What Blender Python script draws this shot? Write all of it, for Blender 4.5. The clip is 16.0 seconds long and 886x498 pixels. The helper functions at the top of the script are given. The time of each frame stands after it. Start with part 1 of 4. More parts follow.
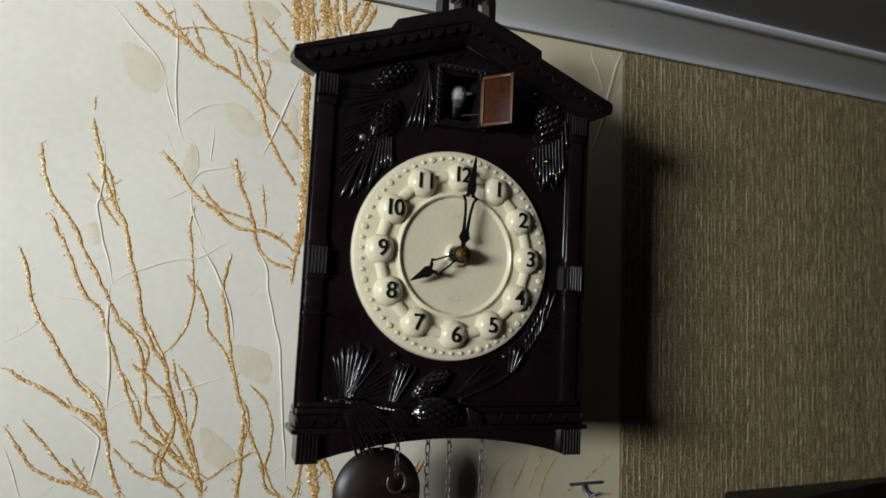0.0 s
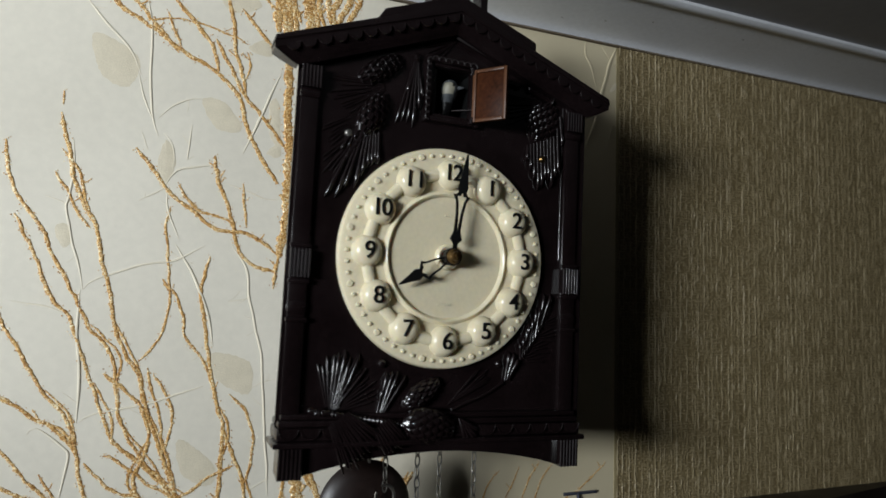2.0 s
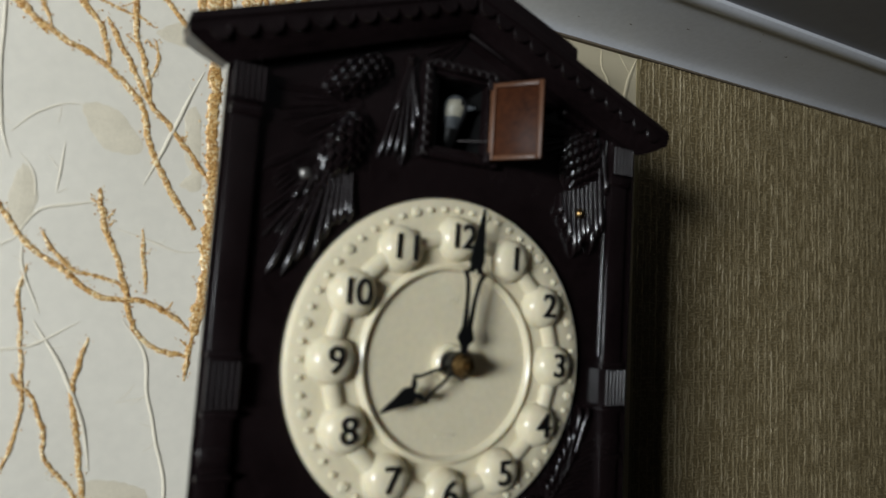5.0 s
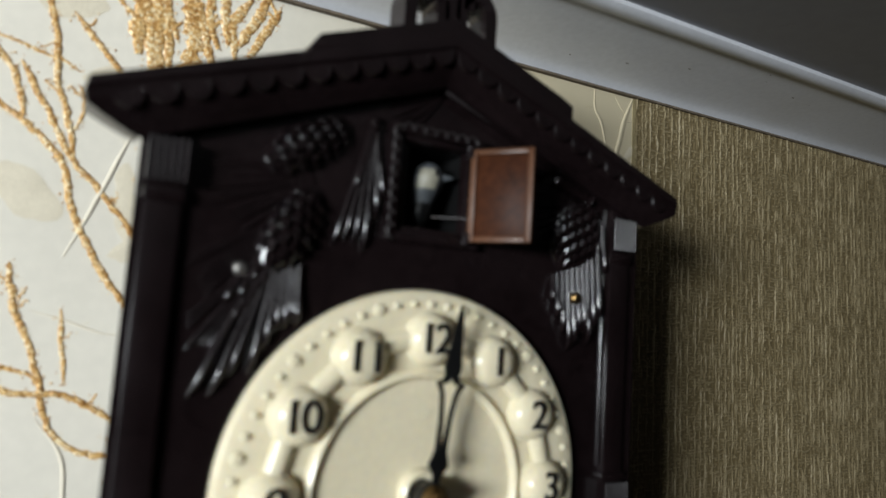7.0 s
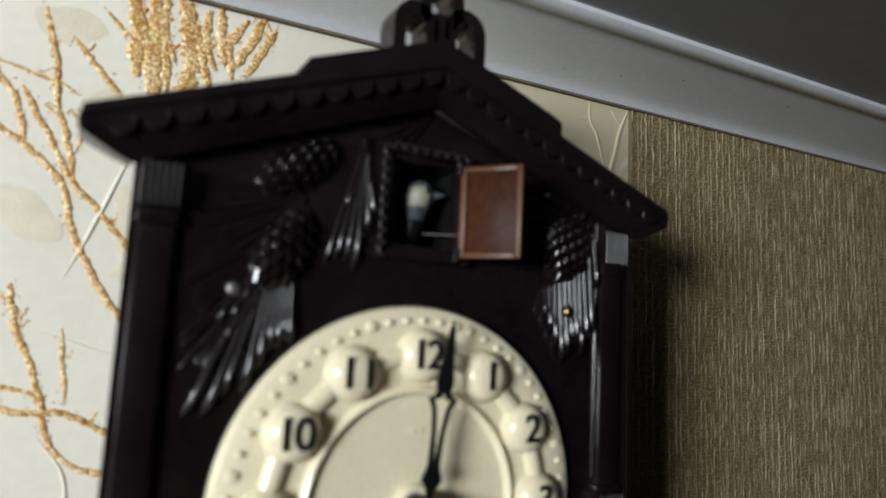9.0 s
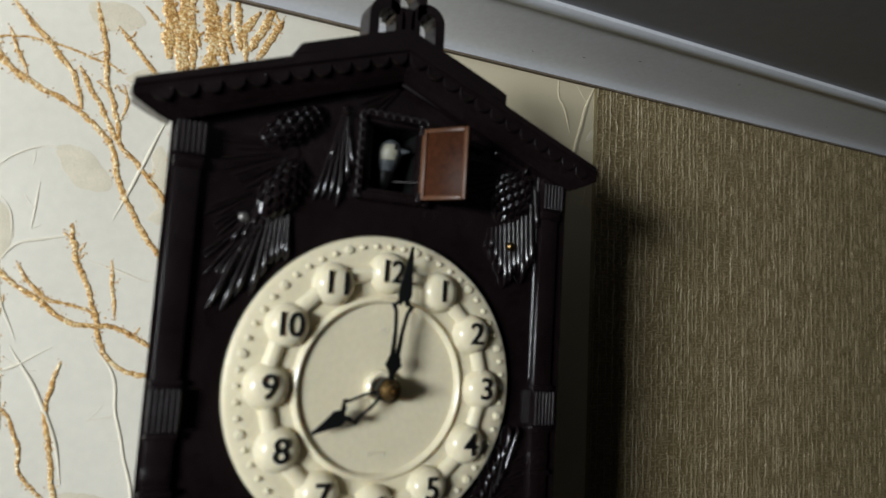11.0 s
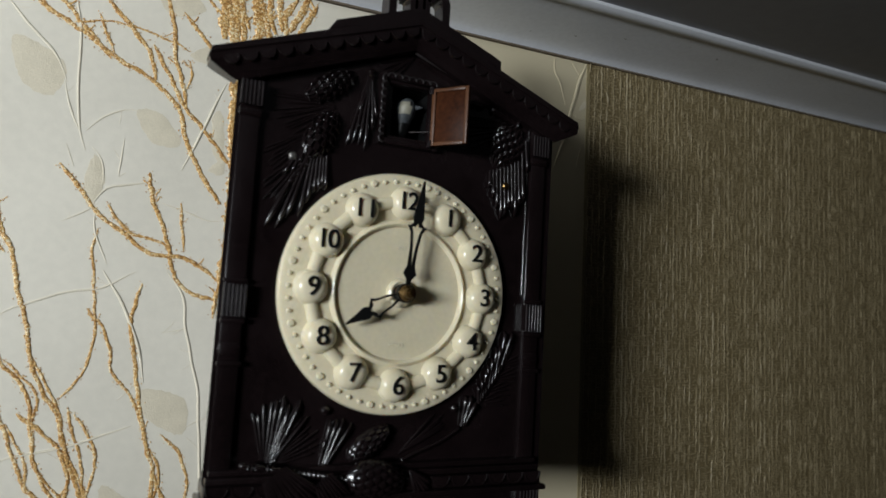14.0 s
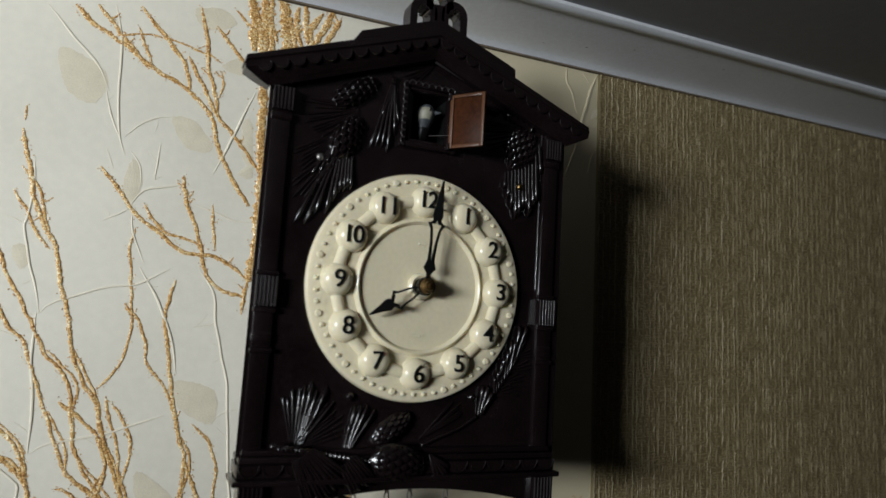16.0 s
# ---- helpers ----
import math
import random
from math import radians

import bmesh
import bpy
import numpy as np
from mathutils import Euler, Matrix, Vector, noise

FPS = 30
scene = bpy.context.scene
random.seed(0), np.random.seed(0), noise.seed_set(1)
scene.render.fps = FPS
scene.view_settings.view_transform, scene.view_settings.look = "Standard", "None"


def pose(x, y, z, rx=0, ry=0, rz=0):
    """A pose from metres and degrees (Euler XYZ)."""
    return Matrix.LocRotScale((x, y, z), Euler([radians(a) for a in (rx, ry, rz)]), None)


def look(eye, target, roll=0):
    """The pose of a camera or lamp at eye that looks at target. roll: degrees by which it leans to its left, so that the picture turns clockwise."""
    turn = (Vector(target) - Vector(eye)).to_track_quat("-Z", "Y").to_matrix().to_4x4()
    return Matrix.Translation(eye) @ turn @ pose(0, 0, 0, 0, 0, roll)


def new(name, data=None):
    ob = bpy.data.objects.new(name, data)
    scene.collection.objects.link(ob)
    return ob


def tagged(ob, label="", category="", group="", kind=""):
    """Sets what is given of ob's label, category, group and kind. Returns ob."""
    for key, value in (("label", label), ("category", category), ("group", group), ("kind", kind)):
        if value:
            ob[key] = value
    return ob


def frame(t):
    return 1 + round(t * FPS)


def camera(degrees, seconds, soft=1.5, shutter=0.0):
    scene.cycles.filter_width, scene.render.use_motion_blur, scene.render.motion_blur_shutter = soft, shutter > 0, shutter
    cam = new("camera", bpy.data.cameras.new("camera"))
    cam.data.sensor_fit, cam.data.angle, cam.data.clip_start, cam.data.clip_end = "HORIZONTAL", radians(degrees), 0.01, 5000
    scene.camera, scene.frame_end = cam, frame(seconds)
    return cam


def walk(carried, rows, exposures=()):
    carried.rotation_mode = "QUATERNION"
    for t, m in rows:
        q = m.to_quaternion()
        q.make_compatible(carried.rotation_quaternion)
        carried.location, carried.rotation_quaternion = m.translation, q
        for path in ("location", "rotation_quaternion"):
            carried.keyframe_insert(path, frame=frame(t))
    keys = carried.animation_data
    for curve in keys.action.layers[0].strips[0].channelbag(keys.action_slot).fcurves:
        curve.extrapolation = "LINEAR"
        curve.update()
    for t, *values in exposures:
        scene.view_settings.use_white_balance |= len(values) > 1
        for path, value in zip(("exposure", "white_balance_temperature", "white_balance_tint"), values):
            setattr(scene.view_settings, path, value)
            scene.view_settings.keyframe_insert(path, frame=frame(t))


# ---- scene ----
cam = camera(66.0, 16.0)
cam.data.dof.use_dof, cam.data.dof.focus_distance, cam.data.dof.aperture_fstop = True, 0.52, 7.0
PATH = [
    (0, (-0.1769, -0.5311, 2.1664), (0.561, 1.320, 2.330), 1.76),
    (0.5, (-0.1772, -0.5291, 2.1664), (0.570, 1.319, 2.330), 1.77),
    (1, (-0.1779, -0.5284, 2.1668), (0.573, 1.318, 2.332), 1.76),
    (1.5, (-0.1776, -0.5233, 2.1657), (0.572, 1.323, 2.338), 1.84),
    (2, (-0.1710, -0.5087, 2.1688), (0.605, 1.327, 2.337), 1.55),
    (2.5, (-0.1632, -0.4862, 2.1755), (0.643, 1.335, 2.359), 1.56),
    (3, (-0.1601, -0.4557, 2.1804), (0.654, 1.359, 2.389), 1.95),
    (3.2, (-0.1565, -0.4439, 2.1848), (0.679, 1.362, 2.387), 2.18),
    (5.3, (-0.1427, -0.3584, 2.2286), (0.834, 1.379, 2.396), 2.52),
    (5.5, (-0.1419, -0.3544, 2.2330), (0.854, 1.373, 2.397), 2.58),
    (6, (-0.1366, -0.3415, 2.2491), (0.867, 1.377, 2.444), 2.56),
    (6.5, (-0.1282, -0.3337, 2.2557), (0.850, 1.398, 2.470), 2.95),
    (7, (-0.1176, -0.3263, 2.2599), (0.867, 1.402, 2.468), 2.69),
    (7.5, (-0.1142, -0.3222, 2.2634), (0.874, 1.404, 2.476), 2.55),
    (8, (-0.1129, -0.3202, 2.2641), (0.871, 1.407, 2.480), 2.26),
    (8.5, (-0.1118, -0.3219, 2.2645), (0.868, 1.407, 2.489), 2.14),
    (9, (-0.1147, -0.3324, 2.2624), (0.851, 1.403, 2.497), 1.96),
    (9.5, (-0.1166, -0.3509, 2.2573), (0.849, 1.384, 2.494), 2.08),
    (10, (-0.1222, -0.3710, 2.2462), (0.844, 1.368, 2.450), 1.87),
    (10.2, (-0.1214, -0.3784, 2.2434), (0.833, 1.369, 2.430), 2.04),
    (12.3, (-0.1357, -0.4389, 2.2191), (0.760, 1.339, 2.406), 2.53),
    (12.5, (-0.1373, -0.4407, 2.2153), (0.758, 1.338, 2.398), 2.49),
    (13, (-0.1362, -0.4490, 2.2078), (0.769, 1.325, 2.393), 2.04),
    (13.5, (-0.1456, -0.4671, 2.1971), (0.734, 1.322, 2.353), 2.13),
    (14, (-0.1498, -0.4809, 2.1921), (0.708, 1.317, 2.366), 2.32),
    (14.5, (-0.1544, -0.4895, 2.1884), (0.685, 1.318, 2.361), 2.34),
    (15, (-0.1607, -0.4966, 2.1809), (0.654, 1.321, 2.366), 2.38),
    (15.5, (-0.1658, -0.5019, 2.1797), (0.628, 1.322, 2.389), 2.03),
    (16, (-0.1615, -0.4995, 2.1771), (0.658, 1.311, 2.399), 2.43),
]
walk(cam, [(t, look(eye, target, roll)) for t, eye, target, roll in PATH],
     [(0, -0.8), (1, -0.79), (3.2, -0.9), (5.5, -0.82), (6, -0.85), (6.5, -0.54), (7, -0.41), (9.5, -0.41), (10.2, -0.5), (12.5, -0.78), (13, -0.9), (14, -0.92), (16, -0.9)])

# ---- light and exposure ----
world = bpy.data.worlds.new("sky")
scene.world = world
world.use_nodes = True
wn = world.node_tree.nodes
sky = wn.new("ShaderNodeTexSky")
sky.sky_type, sky.sun_disc, sky.sun_elevation, sky.sun_rotation = "NISHITA", False, radians(25), radians(200)
wn["Background"].inputs["Strength"].default_value = 0.06
world.node_tree.links.new(sky.outputs[0], wn["Background"].inputs["Color"])

WINDOW = (-1.70, -1.10, 2.270)      # the middle of the window opening, in the wall left of the clock
daylight = bpy.data.lights.new("daylight", "AREA")
daylight.shape, daylight.size, daylight.size_y = "RECTANGLE", 0.52, 0.22
daylight.energy, daylight.color = 9.2, (0.89, 0.955, 1.0)
daylight.spread = radians(66)      # narrowed to a cone to dim the right side; no reveal is built
lamp = new("daylight", daylight)
lamp.matrix_world = look((WINDOW[0] + 0.14, WINDOW[1], WINDOW[2] + 0.045), (-0.34, 0.0, 2.28))


# ---- materials ----
def material(name, colour, rough=0.5, metal=0.0, scale=40.0, mix=0.25, bump=0.1, depth=0.0005, coat=0.0, spec=0.5):
    """A surface with coarse and fine variation of colour and gloss, and a fine relief."""
    m = bpy.data.materials.new(name)
    m.use_nodes = True
    n, l = m.node_tree.nodes, m.node_tree.links
    b = n["Principled BSDF"]
    b.inputs["Metallic"].default_value, b.inputs["Specular IOR Level"].default_value = metal, spec
    b.inputs["Coat Weight"].default_value = coat
    tc = n.new("ShaderNodeTexCoord")
    coarse, fine = n.new("ShaderNodeTexNoise"), n.new("ShaderNodeTexNoise")
    coarse.inputs["Scale"].default_value, fine.inputs["Scale"].default_value = scale, scale * 14
    coarse.inputs["Detail"].default_value, fine.inputs["Detail"].default_value = 5, 3
    for t in (coarse, fine):
        l.new(tc.outputs["Object"], t.inputs["Vector"])
    add = n.new("ShaderNodeMath")
    add.operation = "ADD"
    l.new(coarse.outputs["Fac"], add.inputs[0])
    l.new(fine.outputs["Fac"], add.inputs[1])
    ramp = n.new("ShaderNodeMapRange")
    ramp.inputs["From Min"].default_value, ramp.inputs["From Max"].default_value = 0.7, 1.3
    l.new(add.outputs[0], ramp.inputs["Value"])
    mixer = n.new("ShaderNodeMix")
    mixer.data_type = "RGBA"
    mixer.inputs["A"].default_value = (*[c * (1 - mix) for c in colour], 1)
    mixer.inputs["B"].default_value = (*[min(1, c * (1 + mix)) for c in colour], 1)
    l.new(ramp.outputs[0], mixer.inputs["Factor"])
    l.new(mixer.outputs["Result"], b.inputs["Base Color"])
    rr = n.new("ShaderNodeMapRange")
    rr.inputs["From Min"].default_value, rr.inputs["From Max"].default_value = 0.3, 0.7
    rr.inputs["To Min"].default_value, rr.inputs["To Max"].default_value = rough * 0.75, min(1, rough * 1.3)
    l.new(coarse.outputs["Fac"], rr.inputs["Value"])
    l.new(rr.outputs[0], b.inputs["Roughness"])
    if bump:
        bp = n.new("ShaderNodeBump")
        bp.inputs["Strength"].default_value, bp.inputs["Distance"].default_value = bump, depth
        l.new(fine.outputs["Fac"], bp.inputs["Height"])
        l.new(bp.outputs[0], b.inputs["Normal"])
    return m


def glitter_material():
    """Gold and cream grains glued on the paper: every grain has its own tint, tilt and gloss."""
    m = bpy.data.materials.new("gold_glitter")
    m.use_nodes = True
    n, l = m.node_tree.nodes, m.node_tree.links
    b = n["Principled BSDF"]
    tc, grain, patch = n.new("ShaderNodeTexCoord"), n.new("ShaderNodeTexVoronoi"), n.new("ShaderNodeTexNoise")
    grain.inputs["Scale"].default_value, patch.inputs["Scale"].default_value = 1150, 70
    l.new(tc.outputs["Object"], grain.inputs["Vector"])
    l.new(tc.outputs["Object"], patch.inputs["Vector"])
    sep = n.new("ShaderNodeSeparateColor")
    l.new(grain.outputs["Color"], sep.inputs[0])
    shift = n.new("ShaderNodeMath")
    shift.operation = "MULTIPLY_ADD"
    shift.inputs[1].default_value, shift.inputs[2].default_value = 0.8, -0.4
    l.new(patch.outputs["Fac"], shift.inputs[0])
    total = n.new("ShaderNodeMath")
    total.operation = "ADD"
    l.new(sep.outputs[0], total.inputs[0])
    l.new(shift.outputs[0], total.inputs[1])
    ramp = n.new("ShaderNodeValToRGB")
    e = ramp.color_ramp.elements
    e[0].position, e[0].color = 0.0, (0.33, 0.15, 0.035, 1)
    e[1].position, e[1].color = 1.0, (0.95, 0.82, 0.54, 1)
    for pos, col in ((0.4, (0.60, 0.32, 0.095, 1)), (0.72, (0.80, 0.53, 0.21, 1))):
        k = e.new(pos)
        k.color = col
    l.new(total.outputs[0], ramp.inputs[0])
    l.new(ramp.outputs[0], b.inputs["Base Color"])
    b.inputs["Metallic"].default_value, b.inputs["Roughness"].default_value = 0.08, 0.42
    bp = n.new("ShaderNodeBump")
    bp.inputs["Strength"].default_value, bp.inputs["Distance"].default_value = 0.9, 0.0008
    l.new(grain.outputs["Color"], bp.inputs["Height"])
    l.new(bp.outputs[0], b.inputs["Normal"])
    return m


def woven_material():
    """Olive-gold paper: the raised threads are paler than the ground between them, with cloudy patches."""
    m = bpy.data.materials.new("woven_paper")
    m.use_nodes = True
    n, l = m.node_tree.nodes, m.node_tree.links
    b = n["Principled BSDF"]
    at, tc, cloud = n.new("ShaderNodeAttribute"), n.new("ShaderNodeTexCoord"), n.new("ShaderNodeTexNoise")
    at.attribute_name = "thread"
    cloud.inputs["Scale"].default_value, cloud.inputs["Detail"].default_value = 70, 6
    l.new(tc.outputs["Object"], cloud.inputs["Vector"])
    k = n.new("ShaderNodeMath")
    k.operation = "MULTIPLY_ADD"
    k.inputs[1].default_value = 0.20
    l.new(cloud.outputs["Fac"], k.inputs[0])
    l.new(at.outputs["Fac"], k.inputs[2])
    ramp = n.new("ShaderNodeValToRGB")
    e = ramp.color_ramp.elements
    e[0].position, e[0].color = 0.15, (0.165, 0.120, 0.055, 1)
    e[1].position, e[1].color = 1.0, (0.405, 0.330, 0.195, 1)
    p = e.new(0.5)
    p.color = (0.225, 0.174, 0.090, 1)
    l.new(k.outputs[0], ramp.inputs[0])
    l.new(ramp.outputs[0], b.inputs["Base Color"])
    b.inputs["Roughness"].default_value = 0.5
    return m


PAPER = material("cream_paper", (0.76, 0.71, 0.60), 0.5, scale=12, mix=0.04, bump=0.25, depth=0.0004)
pn, pl = PAPER.node_tree.nodes, PAPER.node_tree.links
# the cream yellows towards its joint, and darkens to deepen the clock's shade there
where, along, ground, warm_shade = pn.new("ShaderNodeTexCoord"), pn.new("ShaderNodeSeparateXYZ"), pn.new("ShaderNodeMapRange"), pn.new("ShaderNodeMix")
ground.interpolation_type, warm_shade.data_type = "SMOOTHSTEP", "RGBA"
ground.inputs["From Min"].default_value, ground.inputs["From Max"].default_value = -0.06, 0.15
warm_shade.inputs["B"].default_value = (0.62, 0.54, 0.37, 1)
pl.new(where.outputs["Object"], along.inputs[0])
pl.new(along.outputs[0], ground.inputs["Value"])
pl.new(ground.outputs[0], warm_shade.inputs["Factor"])
pl.new(PAPER.node_tree.nodes["Principled BSDF"].inputs["Base Color"].links[0].from_socket, warm_shade.inputs["A"])
pl.new(warm_shade.outputs["Result"], PAPER.node_tree.nodes["Principled BSDF"].inputs["Base Color"])
TWIG = material("embossed_cream", (0.76, 0.69, 0.55), 0.42, scale=60, mix=0.06, bump=0.15)
LEAF = material("leaf_print", (0.705, 0.63, 0.48), 0.5, scale=90, mix=0.07, bump=0.4, depth=0.0005)
PAPER2 = material("gold_paper", (0.32, 0.26, 0.14), 0.6, scale=60, mix=0.2, bump=0.4)
GLITTER = glitter_material()
WOVEN = woven_material()
BAKELITE = material("dark_brown_plastic", (0.0080, 0.0047, 0.0050), 0.22, scale=30, mix=0.35, bump=0.06, depth=0.0003, spec=0.72)
# brown for the painted shadow gap under the cornice and for its dirt specks
DIRT_SHADE = material("dirt_gap_shade", (0.13, 0.10, 0.07), 0.8, scale=150, mix=0.4)
# dusty grey-brown for the curls, and the painted edge highlight of the gable bead
DUSTY_GLINT = material("dusty_glint_brown_plastic", (0.022, 0.018, 0.018), 0.36, scale=120, mix=0.5, bump=0.15, depth=0.0004)
DOORRIM = material("worn_brown_rim", (0.095, 0.038, 0.016), 0.42, scale=60, mix=0.35, bump=0.08, depth=0.0003, spec=0.3)
DOOR = material("red_brown_plastic", (0.042, 0.0125, 0.0042), 0.45, scale=30, mix=0.5, bump=0.08, depth=0.0003, spec=0.08)
IVORY = material("ivory_plastic", (0.81, 0.72, 0.515), 0.24, scale=25, mix=0.05, bump=0.03, depth=0.0003)
ivory = IVORY.node_tree.nodes["Principled BSDF"]
ivory.inputs["Subsurface Weight"].default_value, ivory.inputs["Subsurface Scale"].default_value = 0.35, 0.003
ivory.inputs["Subsurface Radius"].default_value = (1.0, 0.8, 0.5)
BLACK = material("black_paint", (0.006, 0.006, 0.006), 0.35, scale=60, mix=0.2)
BRASS = material("tarnished_brass", (0.20, 0.125, 0.05), 0.38, metal=1.0, scale=200, mix=0.4)
STEEL = material("dull_steel", (0.42, 0.40, 0.37), 0.35, metal=1.0, scale=200, mix=0.3)
BOB = material("brown_bob", (0.013, 0.0065, 0.005), 0.42, scale=20, mix=0.3)
BIRD = material("bird_paint", (0.060, 0.066, 0.071), 0.45, scale=330, mix=0.6, bump=0.2)
CHEEK = material("bird_cheek_paint", (0.25, 0.235, 0.18), 0.45, scale=330, mix=0.2, bump=0.2)
CORNICE = material("white_foam", (0.80, 0.81, 0.84), 0.38, scale=18, mix=0.05, bump=0.12, depth=0.0004)
CEILING = material("satin_grey", (0.30, 0.305, 0.335), 0.4, scale=6, mix=0.06, bump=0.05, spec=0.35)
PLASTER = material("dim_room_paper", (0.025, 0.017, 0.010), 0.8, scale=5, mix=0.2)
DARKWOOD = material("dark_stained_wood", (0.016, 0.011, 0.008), 0.5, scale=15, mix=0.4)
WOOD = material("brown_floor", (0.07, 0.035, 0.018), 0.45, scale=8, mix=0.35)
FRAMEWHITE = material("white_frame", (0.8, 0.8, 0.8), 0.4, scale=20, mix=0.05)
BLUISH = material("grey_metal_hook", (0.10, 0.11, 0.15), 0.4, metal=0.6, scale=80, mix=0.2)


# ---- building helpers ----
BASES = {}


def thing(name, base, label, category, kind="", group=""):
    ob = new(name)
    ob.location = base
    ob.empty_display_size = 0.02
    BASES[ob] = Vector(base)
    return tagged(ob, label, category, group, kind)


def part(name, bm, mat, parent=None, label="", smooth=True, base=None, sharp=35):
    """Links a bmesh, given in world metres, as one mesh under a thing or a part."""
    me = bpy.data.meshes.new(name)
    b = BASES[parent] if parent else Vector(base or (0, 0, 0))
    bmesh.ops.recalc_face_normals(bm, faces=bm.faces[:])
    bmesh.ops.translate(bm, verts=bm.verts[:], vec=-b)
    bm.to_mesh(me)
    bm.free()
    me.materials.append(mat)
    if smooth:
        me.shade_smooth()
        me.set_sharp_from_angle(angle=radians(sharp))
    ob = new(name, me)
    BASES[ob] = b
    if parent:
        ob.parent = parent
    else:
        ob.location = b
    if label:
        ob["label"] = label
    return ob


def box(bm, x0, x1, y0, y1, z0, z1, bevel=0.0):
    made = bmesh.ops.create_cube(bm, size=1.0)["verts"]
    for v in made:
        v.co = Vector((x0 + (v.co.x + 0.5) * (x1 - x0), y0 + (v.co.y + 0.5) * (y1 - y0), z0 + (v.co.z + 0.5) * (z1 - z0)))
    if bevel:
        edges = list({e for v in made for e in v.link_edges})
        bmesh.ops.bevel(bm, geom=edges, offset=bevel, segments=2, affect="EDGES", profile=0.5)
    return bm


def boxed(*a, **k):
    return box(bmesh.new(), *a, **k)


def prism(bm, outline, y0, y1, bevel=0.0):
    """A flat outline of (x, z), in order, made solid between y0 (front) and y1 (back)."""
    front = [bm.verts.new((x, y0, z)) for x, z in outline]
    back = [bm.verts.new((x, y1, z)) for x, z in outline]
    f = bm.faces.new(front)
    bm.faces.new(back[::-1])
    n = len(outline)
    for i in range(n):
        bm.faces.new((front[i], back[i], back[(i + 1) % n], front[(i + 1) % n]))
    if bevel:
        bmesh.ops.bevel(bm, geom=list(f.edges), offset=bevel, segments=2, affect="EDGES", profile=0.6)
    return bm


def lathe(bm, profile, cx, cz, steps=64):
    """Turns (radius, y) pairs about the axis that runs through (cx, cz) towards the room."""
    rings = []
    for r, y in profile:
        if r < 1e-6:
            rings.append([bm.verts.new((cx, y, cz))])
        else:
            rings.append([bm.verts.new((cx + r * math.sin(2 * math.pi * i / steps), y, cz + r * math.cos(2 * math.pi * i / steps))) for i in range(steps)])
    for a, b in zip(rings, rings[1:]):
        for i in range(steps):
            j = (i + 1) % steps
            if len(a) == 1 and len(b) > 1:
                bm.faces.new((a[0], b[i], b[j]))
            elif len(b) == 1 and len(a) > 1:
                bm.faces.new((a[i], b[0], a[j]))
            elif len(a) > 1:
                bm.faces.new((a[i], b[i], b[j], a[j]))
    return bm


def bezier(points, step):
    """A smooth line through the points (Catmull-Rom), at about even steps."""
    p = [Vector(q) for q in points]
    p = [p[0] * 2 - p[1]] + p + [p[-1] * 2 - p[-2]]
    out = []
    for a, b, c, d in zip(p, p[1:], p[2:], p[3:]):
        k = max(1, int((c - b).length / step))
        for i in range(k):
            t = i / k
            out.append(0.5 * (2 * b + (c - a) * t + (2 * a - 5 * b + 4 * c - d) * t * t + (3 * b - a - 3 * c + d) * t ** 3))
    return out + [p[-2]]


def tube(bm, line, radii, sides=6, flat=1.0):
    """A round strand along a line of points; flat squeezes it towards the wall."""
    rings = []
    for i, q in enumerate(line):
        d = (line[min(i + 1, len(line) - 1)] - line[max(i - 1, 0)]).normalized()
        s = d.cross(Vector((0, 1, 0)))
        s = s.normalized() if s.length > 1e-4 else Vector((1, 0, 0))
        u = s.cross(d).normalized()
        r = radii[i] if isinstance(radii, (list, tuple)) else radii
        rings.append([bm.verts.new(q + s * (r * math.cos(2 * math.pi * k / sides)) + u * (r * flat * math.sin(2 * math.pi * k / sides))) for k in range(sides)])
    for a, b in zip(rings, rings[1:]):
        for k in range(sides):
            bm.faces.new((a[k], a[(k + 1) % sides], b[(k + 1) % sides], b[k]))
    bm.faces.new(rings[0][::-1])
    bm.faces.new(rings[-1])
    return bm


# ---- the room ----
WY = 0.02                          # the papered face of the wall
SEAM, CORNICE_Z, CEIL = 0.2325, 2.4245, 2.4405


def setting(name, bm, mat, label, category, smooth=False):
    return tagged(part(name, bm, mat, smooth=smooth), label, category, kind="structure")


setting("wall_north", boxed(-1.9, 2.4, WY + 0.002, WY + 0.12, 0.0, 2.6), PLASTER, "plain plastered wall behind the wallpaper", "wall")
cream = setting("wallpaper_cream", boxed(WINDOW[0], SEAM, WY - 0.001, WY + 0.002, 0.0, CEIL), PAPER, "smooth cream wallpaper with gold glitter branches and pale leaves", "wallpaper")


